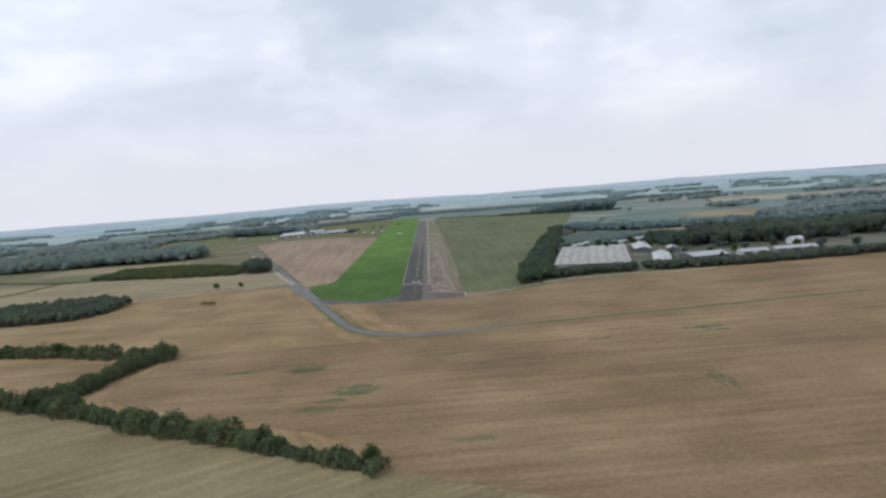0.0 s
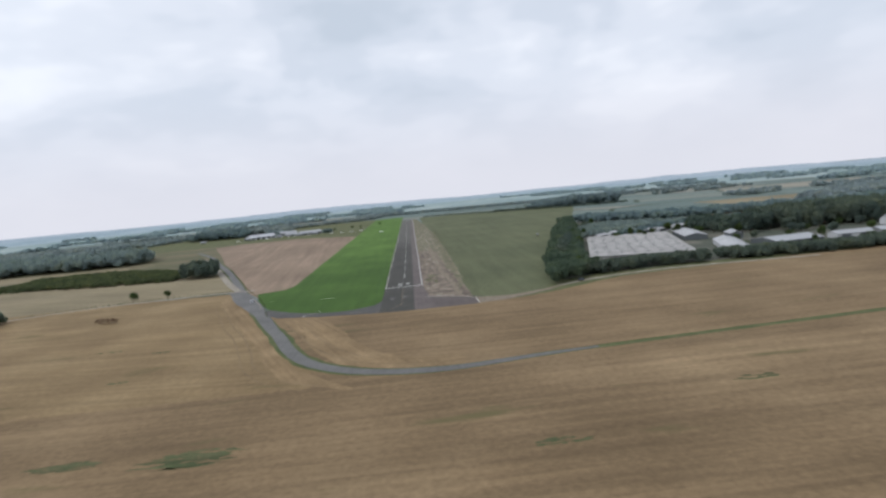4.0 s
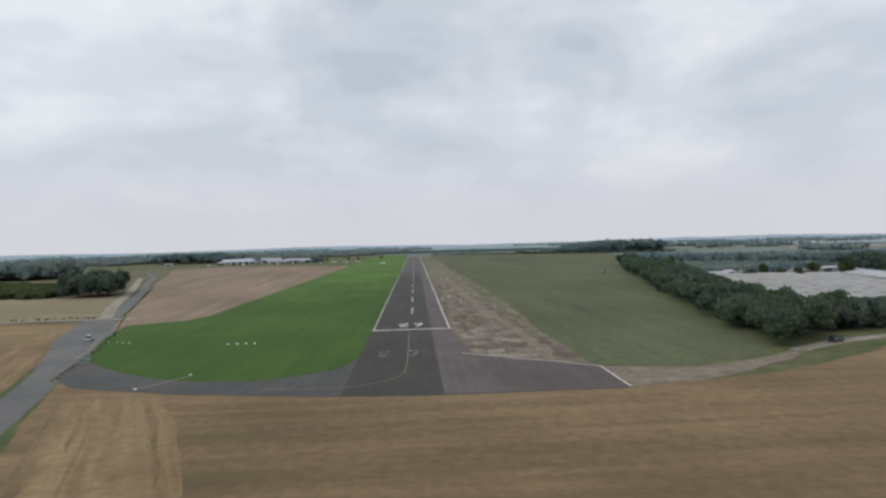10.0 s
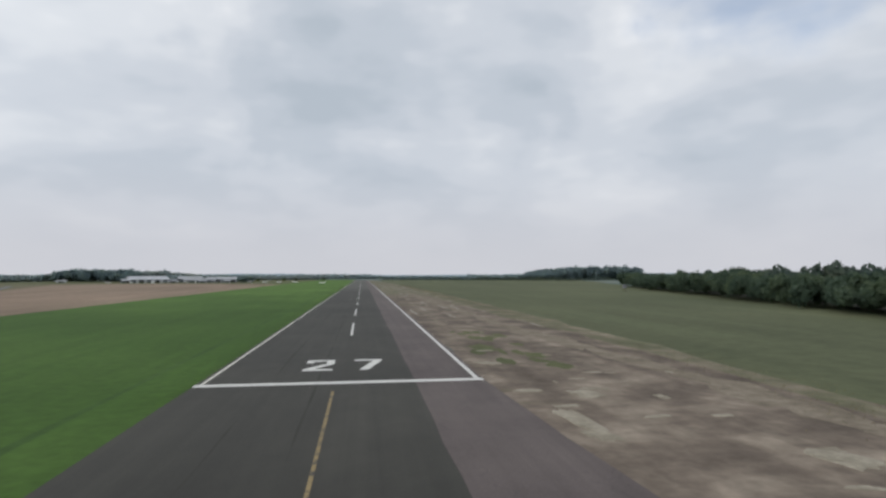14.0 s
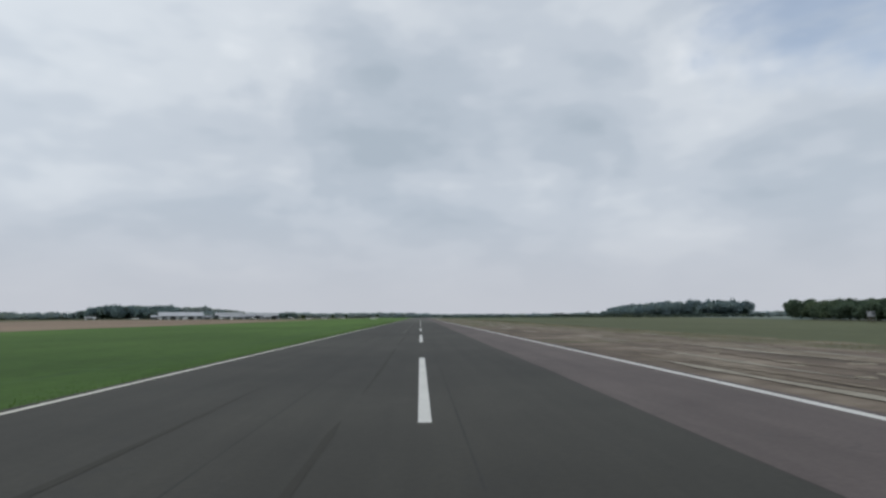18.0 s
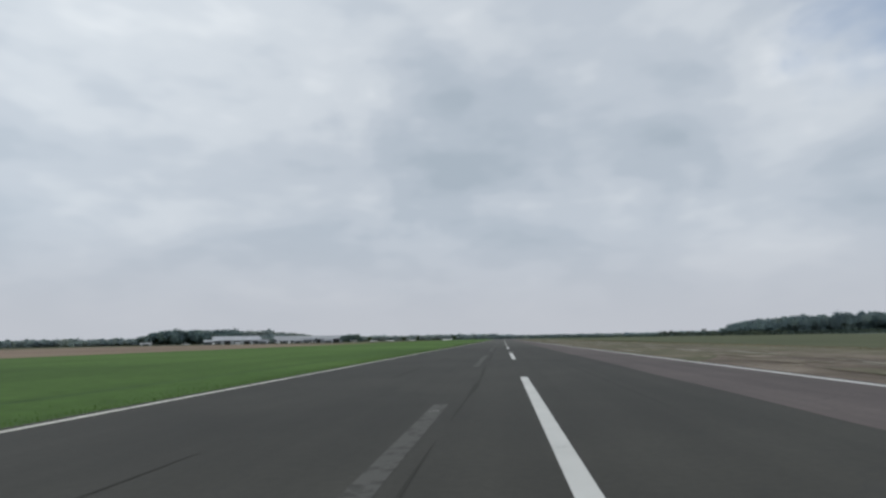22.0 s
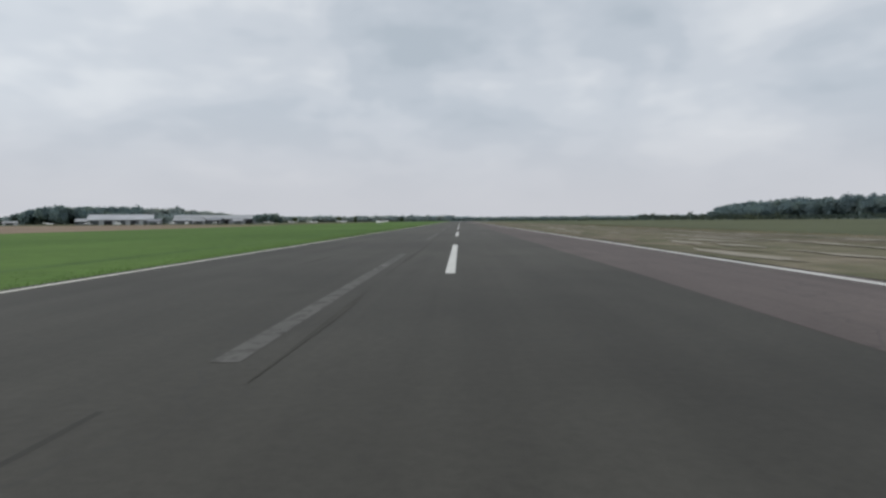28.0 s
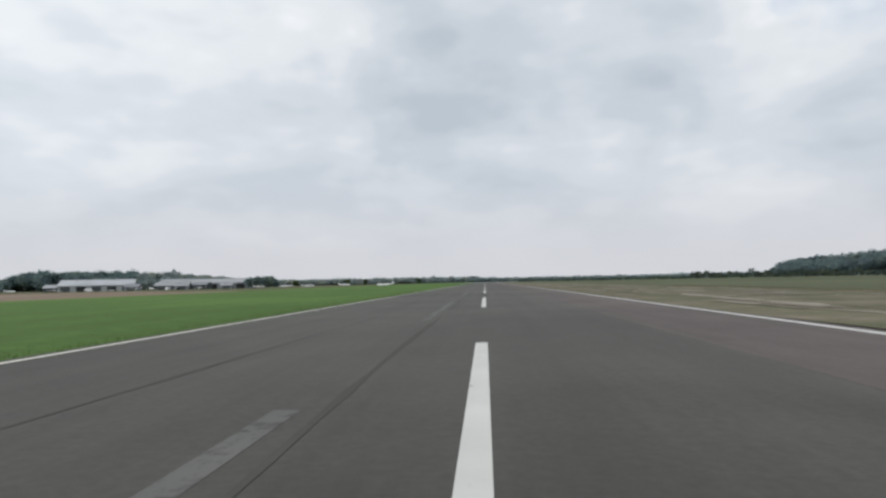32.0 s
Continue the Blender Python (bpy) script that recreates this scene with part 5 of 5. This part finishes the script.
def glasshouse(x, y, turn, width, length, spans, label):
    """A block of ridge-and-furrow glass roofs; each ridge runs across the block."""
    root = holder("glasshouse", pose(x, y, 0, 0, 0, turn), label, "glasshouse")
    eave, ridge = 3.4, 5.0
    part("wall", box_bm(-width / 2 + 0.2, width / 2 - 0.2, 0.2, length - 0.2, -0.1, eave), M_GLASSROOF, root)
    d = length / spans
    span_me, vent_me, gut_me = None, None, None
    for k in range(spans):
        if span_me is None:
            bm = bmesh.new()
            a = [bm.verts.new(p) for p in ((-width / 2, 0, 0), (-width / 2, d / 2, ridge - eave), (-width / 2, d, 0))]
            b2 = [bm.verts.new(p) for p in ((width / 2, 0, 0), (width / 2, d / 2, ridge - eave), (width / 2, d, 0))]
            bm.faces.new(a)
            bm.faces.new(b2)
            for i in range(3):
                bm.faces.new((a[i], a[(i + 1) % 3], b2[(i + 1) % 3], b2[i]))
            bmesh.ops.recalc_face_normals(bm, faces=bm.faces)
            span_me = bpy.data.meshes.new("roof_span")
            bm.to_mesh(span_me)
            bm.free()
            span_me.materials.append(M_GLASSROOF)
            bm = box_bm(-1.6, 1.6, -0.5, 0.5, -0.04, 0.08)
            vent_me = bpy.data.meshes.new("vent")
            bm.to_mesh(vent_me)
            bm.free()
            vent_me.materials.append(M_DARKWALL)
            bm = box_bm(-width / 2, width / 2, -0.55, 0.55, -0.1, 0.28)
            gut_me = bpy.data.meshes.new("gutter")
            bm.to_mesh(gut_me)
            bm.free()
            gut_me.materials.append(M_DARKWALL)
        o = new("roof_span", span_me)
        o.parent = root
        o.location = (0, k * d, eave)
        gt = new("gutter", gut_me)
        gt.parent = root
        gt.location = (0, k * d, eave)
        tilt = math.atan2(ridge - eave, d / 2)
        for j in range(8 if k % 2 else 0):
            vx = -width / 2 + width * (j + 0.5 + 0.12 * math.sin(k * 2.3)) / 8
            vn = new("vent", vent_me)
            vn.parent = o
            vn.matrix_local = Matrix.Translation((vx, d * 0.30, (ridge - eave) * 0.6 + 0.06)) @ Euler((tilt, 0, 0)).to_matrix().to_4x4()
    return root


glasshouse(170.5, 16, -16, 72, 141, 21, "wide block of pale glasshouses with many ridged roofs")


# ---- vehicles and aircraft ----
def loft(bm, rings):
    made = [[bm.verts.new(p) for p in ring] for ring in rings]
    for a, b in zip(made, made[1:]):
        for i in range(len(a)):
            bm.faces.new((a[i], a[(i + 1) % len(a)], b[(i + 1) % len(b)], b[i]))
    bm.faces.new(made[0])
    bm.faces.new(made[-1])
    bmesh.ops.recalc_face_normals(bm, faces=bm.faces)
    return bm


def oval(x, w, h, z, n=10, p=1.0):
    return [(x, math.copysign(abs(math.cos(t)) ** p, math.cos(t)) * w, z + math.copysign(abs(math.sin(t)) ** p, math.sin(t)) * h) for t in (2 * math.pi * i / n for i in range(n))]


def wheel(parent, x, y, r, w, z=None):
    bm = bmesh.new()
    loft(bm, [[(x + math.cos(t) * r * q, y + s, (r if z is None else z) + math.sin(t) * r * q) for t in (2 * math.pi * i / 14 for i in range(14))] for s, q in ((-w / 2, 0.86), (-w * 0.35, 1.0), (w * 0.35, 1.0), (w / 2, 0.86))])
    o = part("wheel", bm, M_RUBBER, parent)
    bm = bmesh.new()
    loft(bm, [[(x + math.cos(t) * r * 0.55, y + s, (r if z is None else z) + math.sin(t) * r * 0.55) for t in (2 * math.pi * i / 12 for i in range(12))] for s in (-w * 0.54, w * 0.54)])
    part("rim", bm, M_SHEETGREY, o)


def car(x, y, turn, mat, label, long=4.4, high=1.5, van=False):
    root = holder("van" if van else "car", pose(x, y, 0, 0, 0, turn), label, "van" if van else "car")
    hw, hl = 0.88, long / 2
    bm = bmesh.new()
    loft(bm, [oval(xx, hw * a, h, z, 12, 0.45) for xx, a, h, z in ((-hl, 0.85, 0.24, 0.55), (-hl + 0.2, 0.98, 0.33, 0.58), (0, 1.0, 0.36, 0.58), (hl - 0.4, 0.98, 0.30, 0.55), (hl, 0.82, 0.20, 0.50))])
    part("body", bm, mat, root)
    top = high - 0.9
    bm = bmesh.new()
    spans = ((-hl + 0.15, 0.82, 0.05), (-hl + 0.45, 0.84, top), (hl - 1.5 if not van else hl - 0.9, 0.84, top), (hl - 0.75 if not van else hl - 0.3, 0.84, 0.05))
    loft(bm, [[(xx, -hw * a, 0.88), (xx, hw * a, 0.88), (xx, hw * a * 0.86, 0.9 + h), (xx, -hw * a * 0.86, 0.9 + h)] for xx, a, h in spans])
    part("cabin", bm, mat if van else M_GLASS, root, "" if van else "dark windows")
    part("roof", box_bm(-hl + 0.5, (hl - 1.55) if not van else hl - 0.95, -hw * 0.72, hw * 0.72, 0.9 + top - 0.01, 0.9 + top + 0.05, None, 0.02), mat, root)
    if van:
        part("windscreen", box_bm(hl - 0.66, hl - 0.55, -hw * 0.74, hw * 0.74, 1.05, 0.9 + top * 0.8), M_GLASS, root)
    for sx in (-1, 1):
        for sy in (-1, 1):
            wheel(root, sx * long * 0.31, sy * (hw - 0.08), 0.32, 0.2)
            part("headlight" if sx > 0 else "tail_light", box_bm(sx * (hl - 0.06) - 0.05, sx * (hl - 0.06) + 0.05, sy * 0.6 - 0.14, sy * 0.6 + 0.14, 0.56, 0.68, None, 0.02), M_GLASS if sx > 0 else M_TAIL, root)
    return root


M_TAIL = plain("red_lamp", (0.25, 0.02, 0.02), 0.3, 0.5, var=0.05)
M_CARDARK = plain("dark_car_paint", (0.03, 0.035, 0.045), 0.25, 0.5, var=0.05)
M_CARSILVER = plain("silver_car_paint", (0.45, 0.46, 0.48), 0.3, 0.5, 0.3, var=0.05)
car(-101.0, -1.0, -68, M_CARSILVER, "silver car driving along the perimeter road", 4.4, 1.6)
car(108, -46.5, 22, M_CARDARK, "dark car parked on the pale track by the hedge")
car(-276, 786, 20, M_CARPAINT, "white van parked before the hangar", 5.2, 2.2, True)
car(-262, 790, -10, M_CARSILVER, "silver car parked before the hangar")
car(-224, 796, 90, M_CARPAINT, "white van parked by the clubhouse", 5.2, 2.2, True)
car(-216, 794, 80, M_CARDARK, "dark car parked by the clubhouse")


def aeroplane(x, y, turn, mat, label, low=True):
    """A light single-engined aircraft; its nose points along its own +x."""
    root = holder("light_aircraft", pose(x, y, 0, 0, 0, turn), label, "aircraft", "parked light aircraft")
    bm = bmesh.new()
    loft(bm, [oval(xx, w, h, z, 12, 0.8) for xx, w, h, z in ((3.0, 0.20, 0.20, 1.15), (2.6, 0.46, 0.42, 1.15), (1.4, 0.55, 0.52, 1.15), (0.2, 0.56, 0.62, 1.2), (-1.2, 0.48, 0.52, 1.2), (-3.2, 0.20, 0.24, 1.25), (-4.3, 0.07, 0.12, 1.3))])
    part("fuselage", bm, mat, root)
    zw = 0.85 if low else 1.95
    bm = bmesh.new()
    loft(bm, [[(1.0 - 0.2 * f, s, zw + 0.12 * f), (0.7, s, zw + 0.12 + 0.12 * f), (-0.5 + 0.2 * f, s, zw + 0.02 + 0.12 * f), (0.6, s, zw - 0.06 + 0.12 * f)] for s, f in ((-4.9, 1.6), (-2.4, 0.8), (0, 0), (2.4, 0.8), (4.9, 1.6))])
    part("wing", bm, mat, root)
    bm = bmesh.new()
    loft(bm, [[(-3.5, s, 1.38), (-3.7, s, 1.44), (-4.4, s, 1.39), (-3.9, s, 1.34)] for s in (-1.6, 0, 1.6)])
    part("tailplane", bm, mat, root)
    bm = bmesh.new()
    loft(bm, [[(a, -0.05, z), (a, 0.05, z), (b, 0.04, z), (b, -0.04, z)] for a, b, z in ((-3.2, -4.4, 1.35), (-3.8, -4.5, 1.9), (-4.15, -4.65, 2.45))])
    part("fin", bm, mat, root)
    bm = bmesh.new()
    loft(bm, [oval(xx, w, h, 1.58, 10) for xx, w, h in ((1.35, 0.15, 0.08), (0.9, 0.46, 0.36), (0.0, 0.48, 0.42), (-0.9, 0.34, 0.30), (-1.4, 0.12, 0.10))])
    part("canopy", bm, M_GLASS, root, "dark canopy")
    bm = box_bm(3.02, 3.1, -0.07, 0.07, 0.25, 2.05, None, 0.02)
    part("propeller", bm, M_VOID, root, "black propeller")
    bm = bmesh.new()
    loft(bm, [oval(xx, w, w, 1.15, 10) for xx, w in ((2.98, 0.2), (3.2, 0.13), (3.34, 0.02))])
    part("spinner", bm, mat, root)
    for wx, wy in ((0.1, -1.3), (0.1, 1.3), (2.2, 0.0)):
        wheel(root, wx, wy, 0.2, 0.14)
        part("leg", box_bm(wx - 0.05, wx + 0.05, wy - 0.05, wy + 0.05, 0.2, 1.0), M_SHEETGREY, root)
    return root


for x, y, turn, low in ((-105, 738, 20, True), (-127, 760, 200, True), (-148, 772, 30, False), (-196, 786, -60, True), (-236, 796, -40, True), (-250, 800, -70, False), (-306, 792, -50, True), (-45, 652, 170, True), (-88, 760, 10, True), (-330, 782, 10, True)):
    aeroplane(x, y, turn, M_PLANEWHITE, "white light aircraft parked on the airfield grass", low)

# ---- markers, posts ----
def marker(x, y, turn, label):
    """A low white tent-shaped ground marker."""
    root = holder("ground_marker", pose(x, y, -0.02, 0, 0, turn), label, "marker", "white ground markers")
    bm = bmesh.new()
    loft(bm, [[(s, -0.2, 0.0), (s, 0.2, 0.0), (s, 0.04, 0.22), (s, -0.04, 0.22)] for s in (-0.28, 0.28)])
    part("panel", bm, M_PLANEWHITE, root)
    for sy in (-0.21, 0.21):
        part("foot", box_bm(-0.30, 0.30, sy - 0.04, sy + 0.04, 0.0, 0.06), M_SHEETGREY, root)
    return root


for x, y, a in ((-52.9, -17.6, 0), (-50.3, -17.7, 0), (-47.7, -17.8, 0), (-45.3, -17.8, 0), (-48.5, -58.5, 40), (-55, -70.5, 40)):
    marker(x, y, a, "low white ground marker standing in the grass")
for x, y in ((-93, -5), (-90, -6), (-87.5, -7.5), (-85, -9)):
    marker(x, y, 0, "small low white ground marker by the road").scale = (0.6, 0.6, 0.6)
ribbon("white_kerb", spline([(-87.5, -34), (-91, -20), (-98, -2), (-102, 10)], 4), 0.35, -0.002, M_CONCRETE, "worn pale kerb line along the road's edge", "road marking")
ribbon("grass_edge_line", [(-55.5, -71), (-52, -66), (-48.5, -59.5)], 0.45, 0.0, M_CONCRETE, "pale concrete strip across the taxiway", "marking")

def box_hide(x, y, turn):
    """A small dull grey box on four legs at the edge of the crop."""
    root = holder("box_hide", pose(x, y, 0, 0, 0, turn), "small dull grey box hide on legs beside the trees", "hide")
    for sx in (-0.65, 0.65):
        for sy in (-0.65, 0.65):
            part("leg", box_bm(sx - 0.06, sx + 0.06, sy - 0.06, sy + 0.06, -0.05, 1.9), M_BARK, root)
    part("floor", box_bm(-0.85, 0.85, -0.85, 0.85, 1.9, 2.0), M_BARK, root)
    body = part("cabin", box_bm(-0.8, 0.8, -0.8, 0.8, 2.0, 3.7, None, 0.03), M_GREYWALL, root)
    # the dark inside of the opening is a near-black panel on the cabin
    part("opening", box_bm(-0.5, 0.5, -0.83, -0.79, 2.9, 3.35), M_VOID, body)
    part("roof", box_bm(-0.95, 0.95, -0.95, 0.95, 3.7, 3.82, None, 0.02), M_SHEETGREY, root)
    for k in range(6):
        part("rung", box_bm(-0.3, 0.3, -0.98, -0.92, 0.25 + 0.3 * k, 0.29 + 0.3 * k), M_BARK, root)


box_hide(150, 268, 20)

# ---- single trees ----
KINDS = [tree_kind(12, 4.6, 900, M_LEAF, 41), tree_kind(14, 5.6, 1000, M_LEAF_DARK, 42), tree_kind(10, 5.0, 800, M_LEAF, 43), tree_kind(20, 6.5, 1300, M_LEAF_DARK, 44)]
SPOTS_T = [(-207, 64, 2, 0.75), (-183, 66, 2, 0.62), (300, 84, 3, 1.0), (312, 96, 3, 0.85), (286, 100, 1, 0.95), (330, 78, 1, 1.0), (352, 70, 3, 0.8), (372, 92, 3, 0.9), (268, 112, 2, 0.9), (255, 128, 0, 0.9), (402, 74, 3, 0.95), (420, 60, 1, 1.1), (440, 80, 3, 0.9), (214, 300, 1, 0.8), (230, 330, 0, 0.9), (-152, 860, 2, 0.6), (-120, 900, 2, 0.6), (-100, 880, 0, 0.5), (-62, 940, 2, 0.6), (-222, -176, 2, 0.98), (-214, -179, 2, 0.8), (-262, -165, 0, 0.7), (-106, -312, 2, 0.78), (-50, -337, 2, 0.74), (-168, -280, 0, 0.62), (-8, -360, 2, 0.66), (182, 240, 1, 0.8), (158, 130, 0, 0.85), (140, 70, 1, 0.75), (120, 0, 0, 0.8), (122, 52, 1, 0.95), (127, 68, 1, 1.02), (133, 84, 1, 0.98), (138, 102, 1, 1.08), (144, 120, 1, 0.96), (151, 142, 1, 1.05), (158, 164, 1, 0.92), (168, 190, 0, 1.05), (176, 226, 1, 0.95), (313, 108, 3, 1.1), (320, 114, 3, 0.85), (381, 112, 3, 1.12), (390, 120, 3, 1.0), (372, 118, 3, 0.9), (398, 106, 1, 1.15)]
site_rng = random.Random(17)
for _ in range(34):
    u, w = site_rng.uniform(275, 480), site_rng.uniform(62, 120)
    if u < 320 and w < 84:
        continue
    k = site_rng.choice((0, 1, 1, 2, 3))
    SPOTS_T.append((u, w, k, site_rng.uniform(0.6, 1.0)))
for u, w, k, q in ((200, 150, 2, 0.8), (222, 156, 0, 0.8), (242, 152, 2, 0.7), (186, 212, 0, 0.8), (268, 176, 2, 0.9), (288, 190, 0, 0.8)):
    SPOTS_T.append((u, w, k, q))
for u, w, k, q in ((262, 40, 2, 0.7), (280, 44, 1, 0.6), (300, 30, 2, 0.7), (322, 26, 0, 0.7), (338, 34, 1, 0.7), (366, 30, 2, 0.8), (384, 22, 0, 0.8), (398, 8, 1, 0.7), (412, 24, 2, 0.8), (430, 0, 1, 0.8), (252, 8, 2, 0.5), (294, -8, 0, 0.55), (330, -14, 2, 0.6), (374, -16, 1, 0.55), (214, 30, 2, 0.5), (222, 120, 0, 0.6), (228, 150, 2, 0.7)):
    SPOTS_T.append((u, w, k, q))
tree_rng = random.Random(4)
used = set()
for x, y, k, q in SPOTS_T:
    if x > 200 and y < 180:
        y += 16
    src = KINDS[k]
    m4 = Matrix.LocRotScale((x, y, 0), Euler((0, 0, tree_rng.uniform(0, 6.28))), None)
    if k not in used:
        used.add(k)
        o = src
        o.matrix_world = m4
    else:
        o = copy_thing(src, m4)
    o.scale = (q * tree_rng.uniform(0.92, 1.1), q * tree_rng.uniform(0.92, 1.1), q)
    tagged(o, "broad leafy tree with a full dark crown" if k in (1, 3) else "small rounded green tree in full leaf", "tree", "single trees")

# ---- seams and tyre marks on the runway ----
M_SEAM = paint_worn("tar_seam", (0.0395, 0.0377, 0.0310), 0.5, (0.0440, 0.0418, 0.0342), 1.6, 0.9, PALER)
M_TYRE = paint_worn("tyre_mark", (0.036, 0.035, 0.032), 0.55, (0.0425, 0.041, 0.036), 0.5, 0.9)
seam_rng = random.Random(8)
for x in (-6.4, -2.2):
    y0 = -70.0
    while y0 < 700:
        ln = seam_rng.uniform(9, 34)
        steps = max(4, int(ln / 2))
        ribbon("tar_seam", [Vector((x + 0.3 * noise.noise((x, (y0 + q * ln / steps) * 0.05, 3)), y0 + q * ln / steps)) for q in range(steps + 1)], 0.2, 0.0065, M_SEAM, "soft dark seam of old tar along the runway", "seam", [seam_rng.uniform(0.06, 0.26) * min(1.0, 0.1 + 4 * min(q, steps - q) / steps) for q in range(steps + 1)])
        y0 += ln + seam_rng.uniform(2, 14) * (3 if x < -5 else 0.4)
mark_rng = random.Random(3)
for i in range(5):
    x, y0, ln = mark_rng.uniform(-4.5, 3.5), mark_rng.uniform(40, 380), mark_rng.uniform(20, 70)
    drift = mark_rng.uniform(-0.01, 0.01)
    ribbon("tyre_mark", [Vector((x + drift * k * ln / 12, y0 + k * ln / 12)) for k in range(13)], mark_rng.uniform(0.05, 0.10), 0.0012 + 0.0002 * i, M_TYRE, "dark streak of tyre rubber on the asphalt", "tyre mark")
rest_rng = random.Random(14)
RESTS = [(248.2, 0.55, 0.9), (239, 0.6, 0.5), (235.5, 0.5, 0.2), (377.6, 0.6, 0.9), (393.1, 0.5, 0.22), (392.4, 0.45, 0.18), (294, 0.4, 4.0)]
for k in range(3, 11):
    y0 = 42.0 + 48.75 * k
    for _ in range(2):
        spot = (y0 + rest_rng.uniform(-13, 12.4), rest_rng.uniform(0.2, 0.5), rest_rng.uniform(0.05, 0.16))
        if all(abs(spot[0] - r[0]) > 0.3 + r[2] / 2 for r in RESTS):
            RESTS.append(spot)
for i, (y0, w, h) in enumerate(RESTS):
    x0 = -2.83 + rest_rng.uniform(-0.06, 0.06)
    tagged(link("paint_remnant", rect_bm(x0 - w / 2, x0 + w / 2, y0 - h / 2, y0 + h / 2, 0.0095), M_PATCHY), "bright remnant of an old painted dash", "runway marking", "paint remnants", "structure")
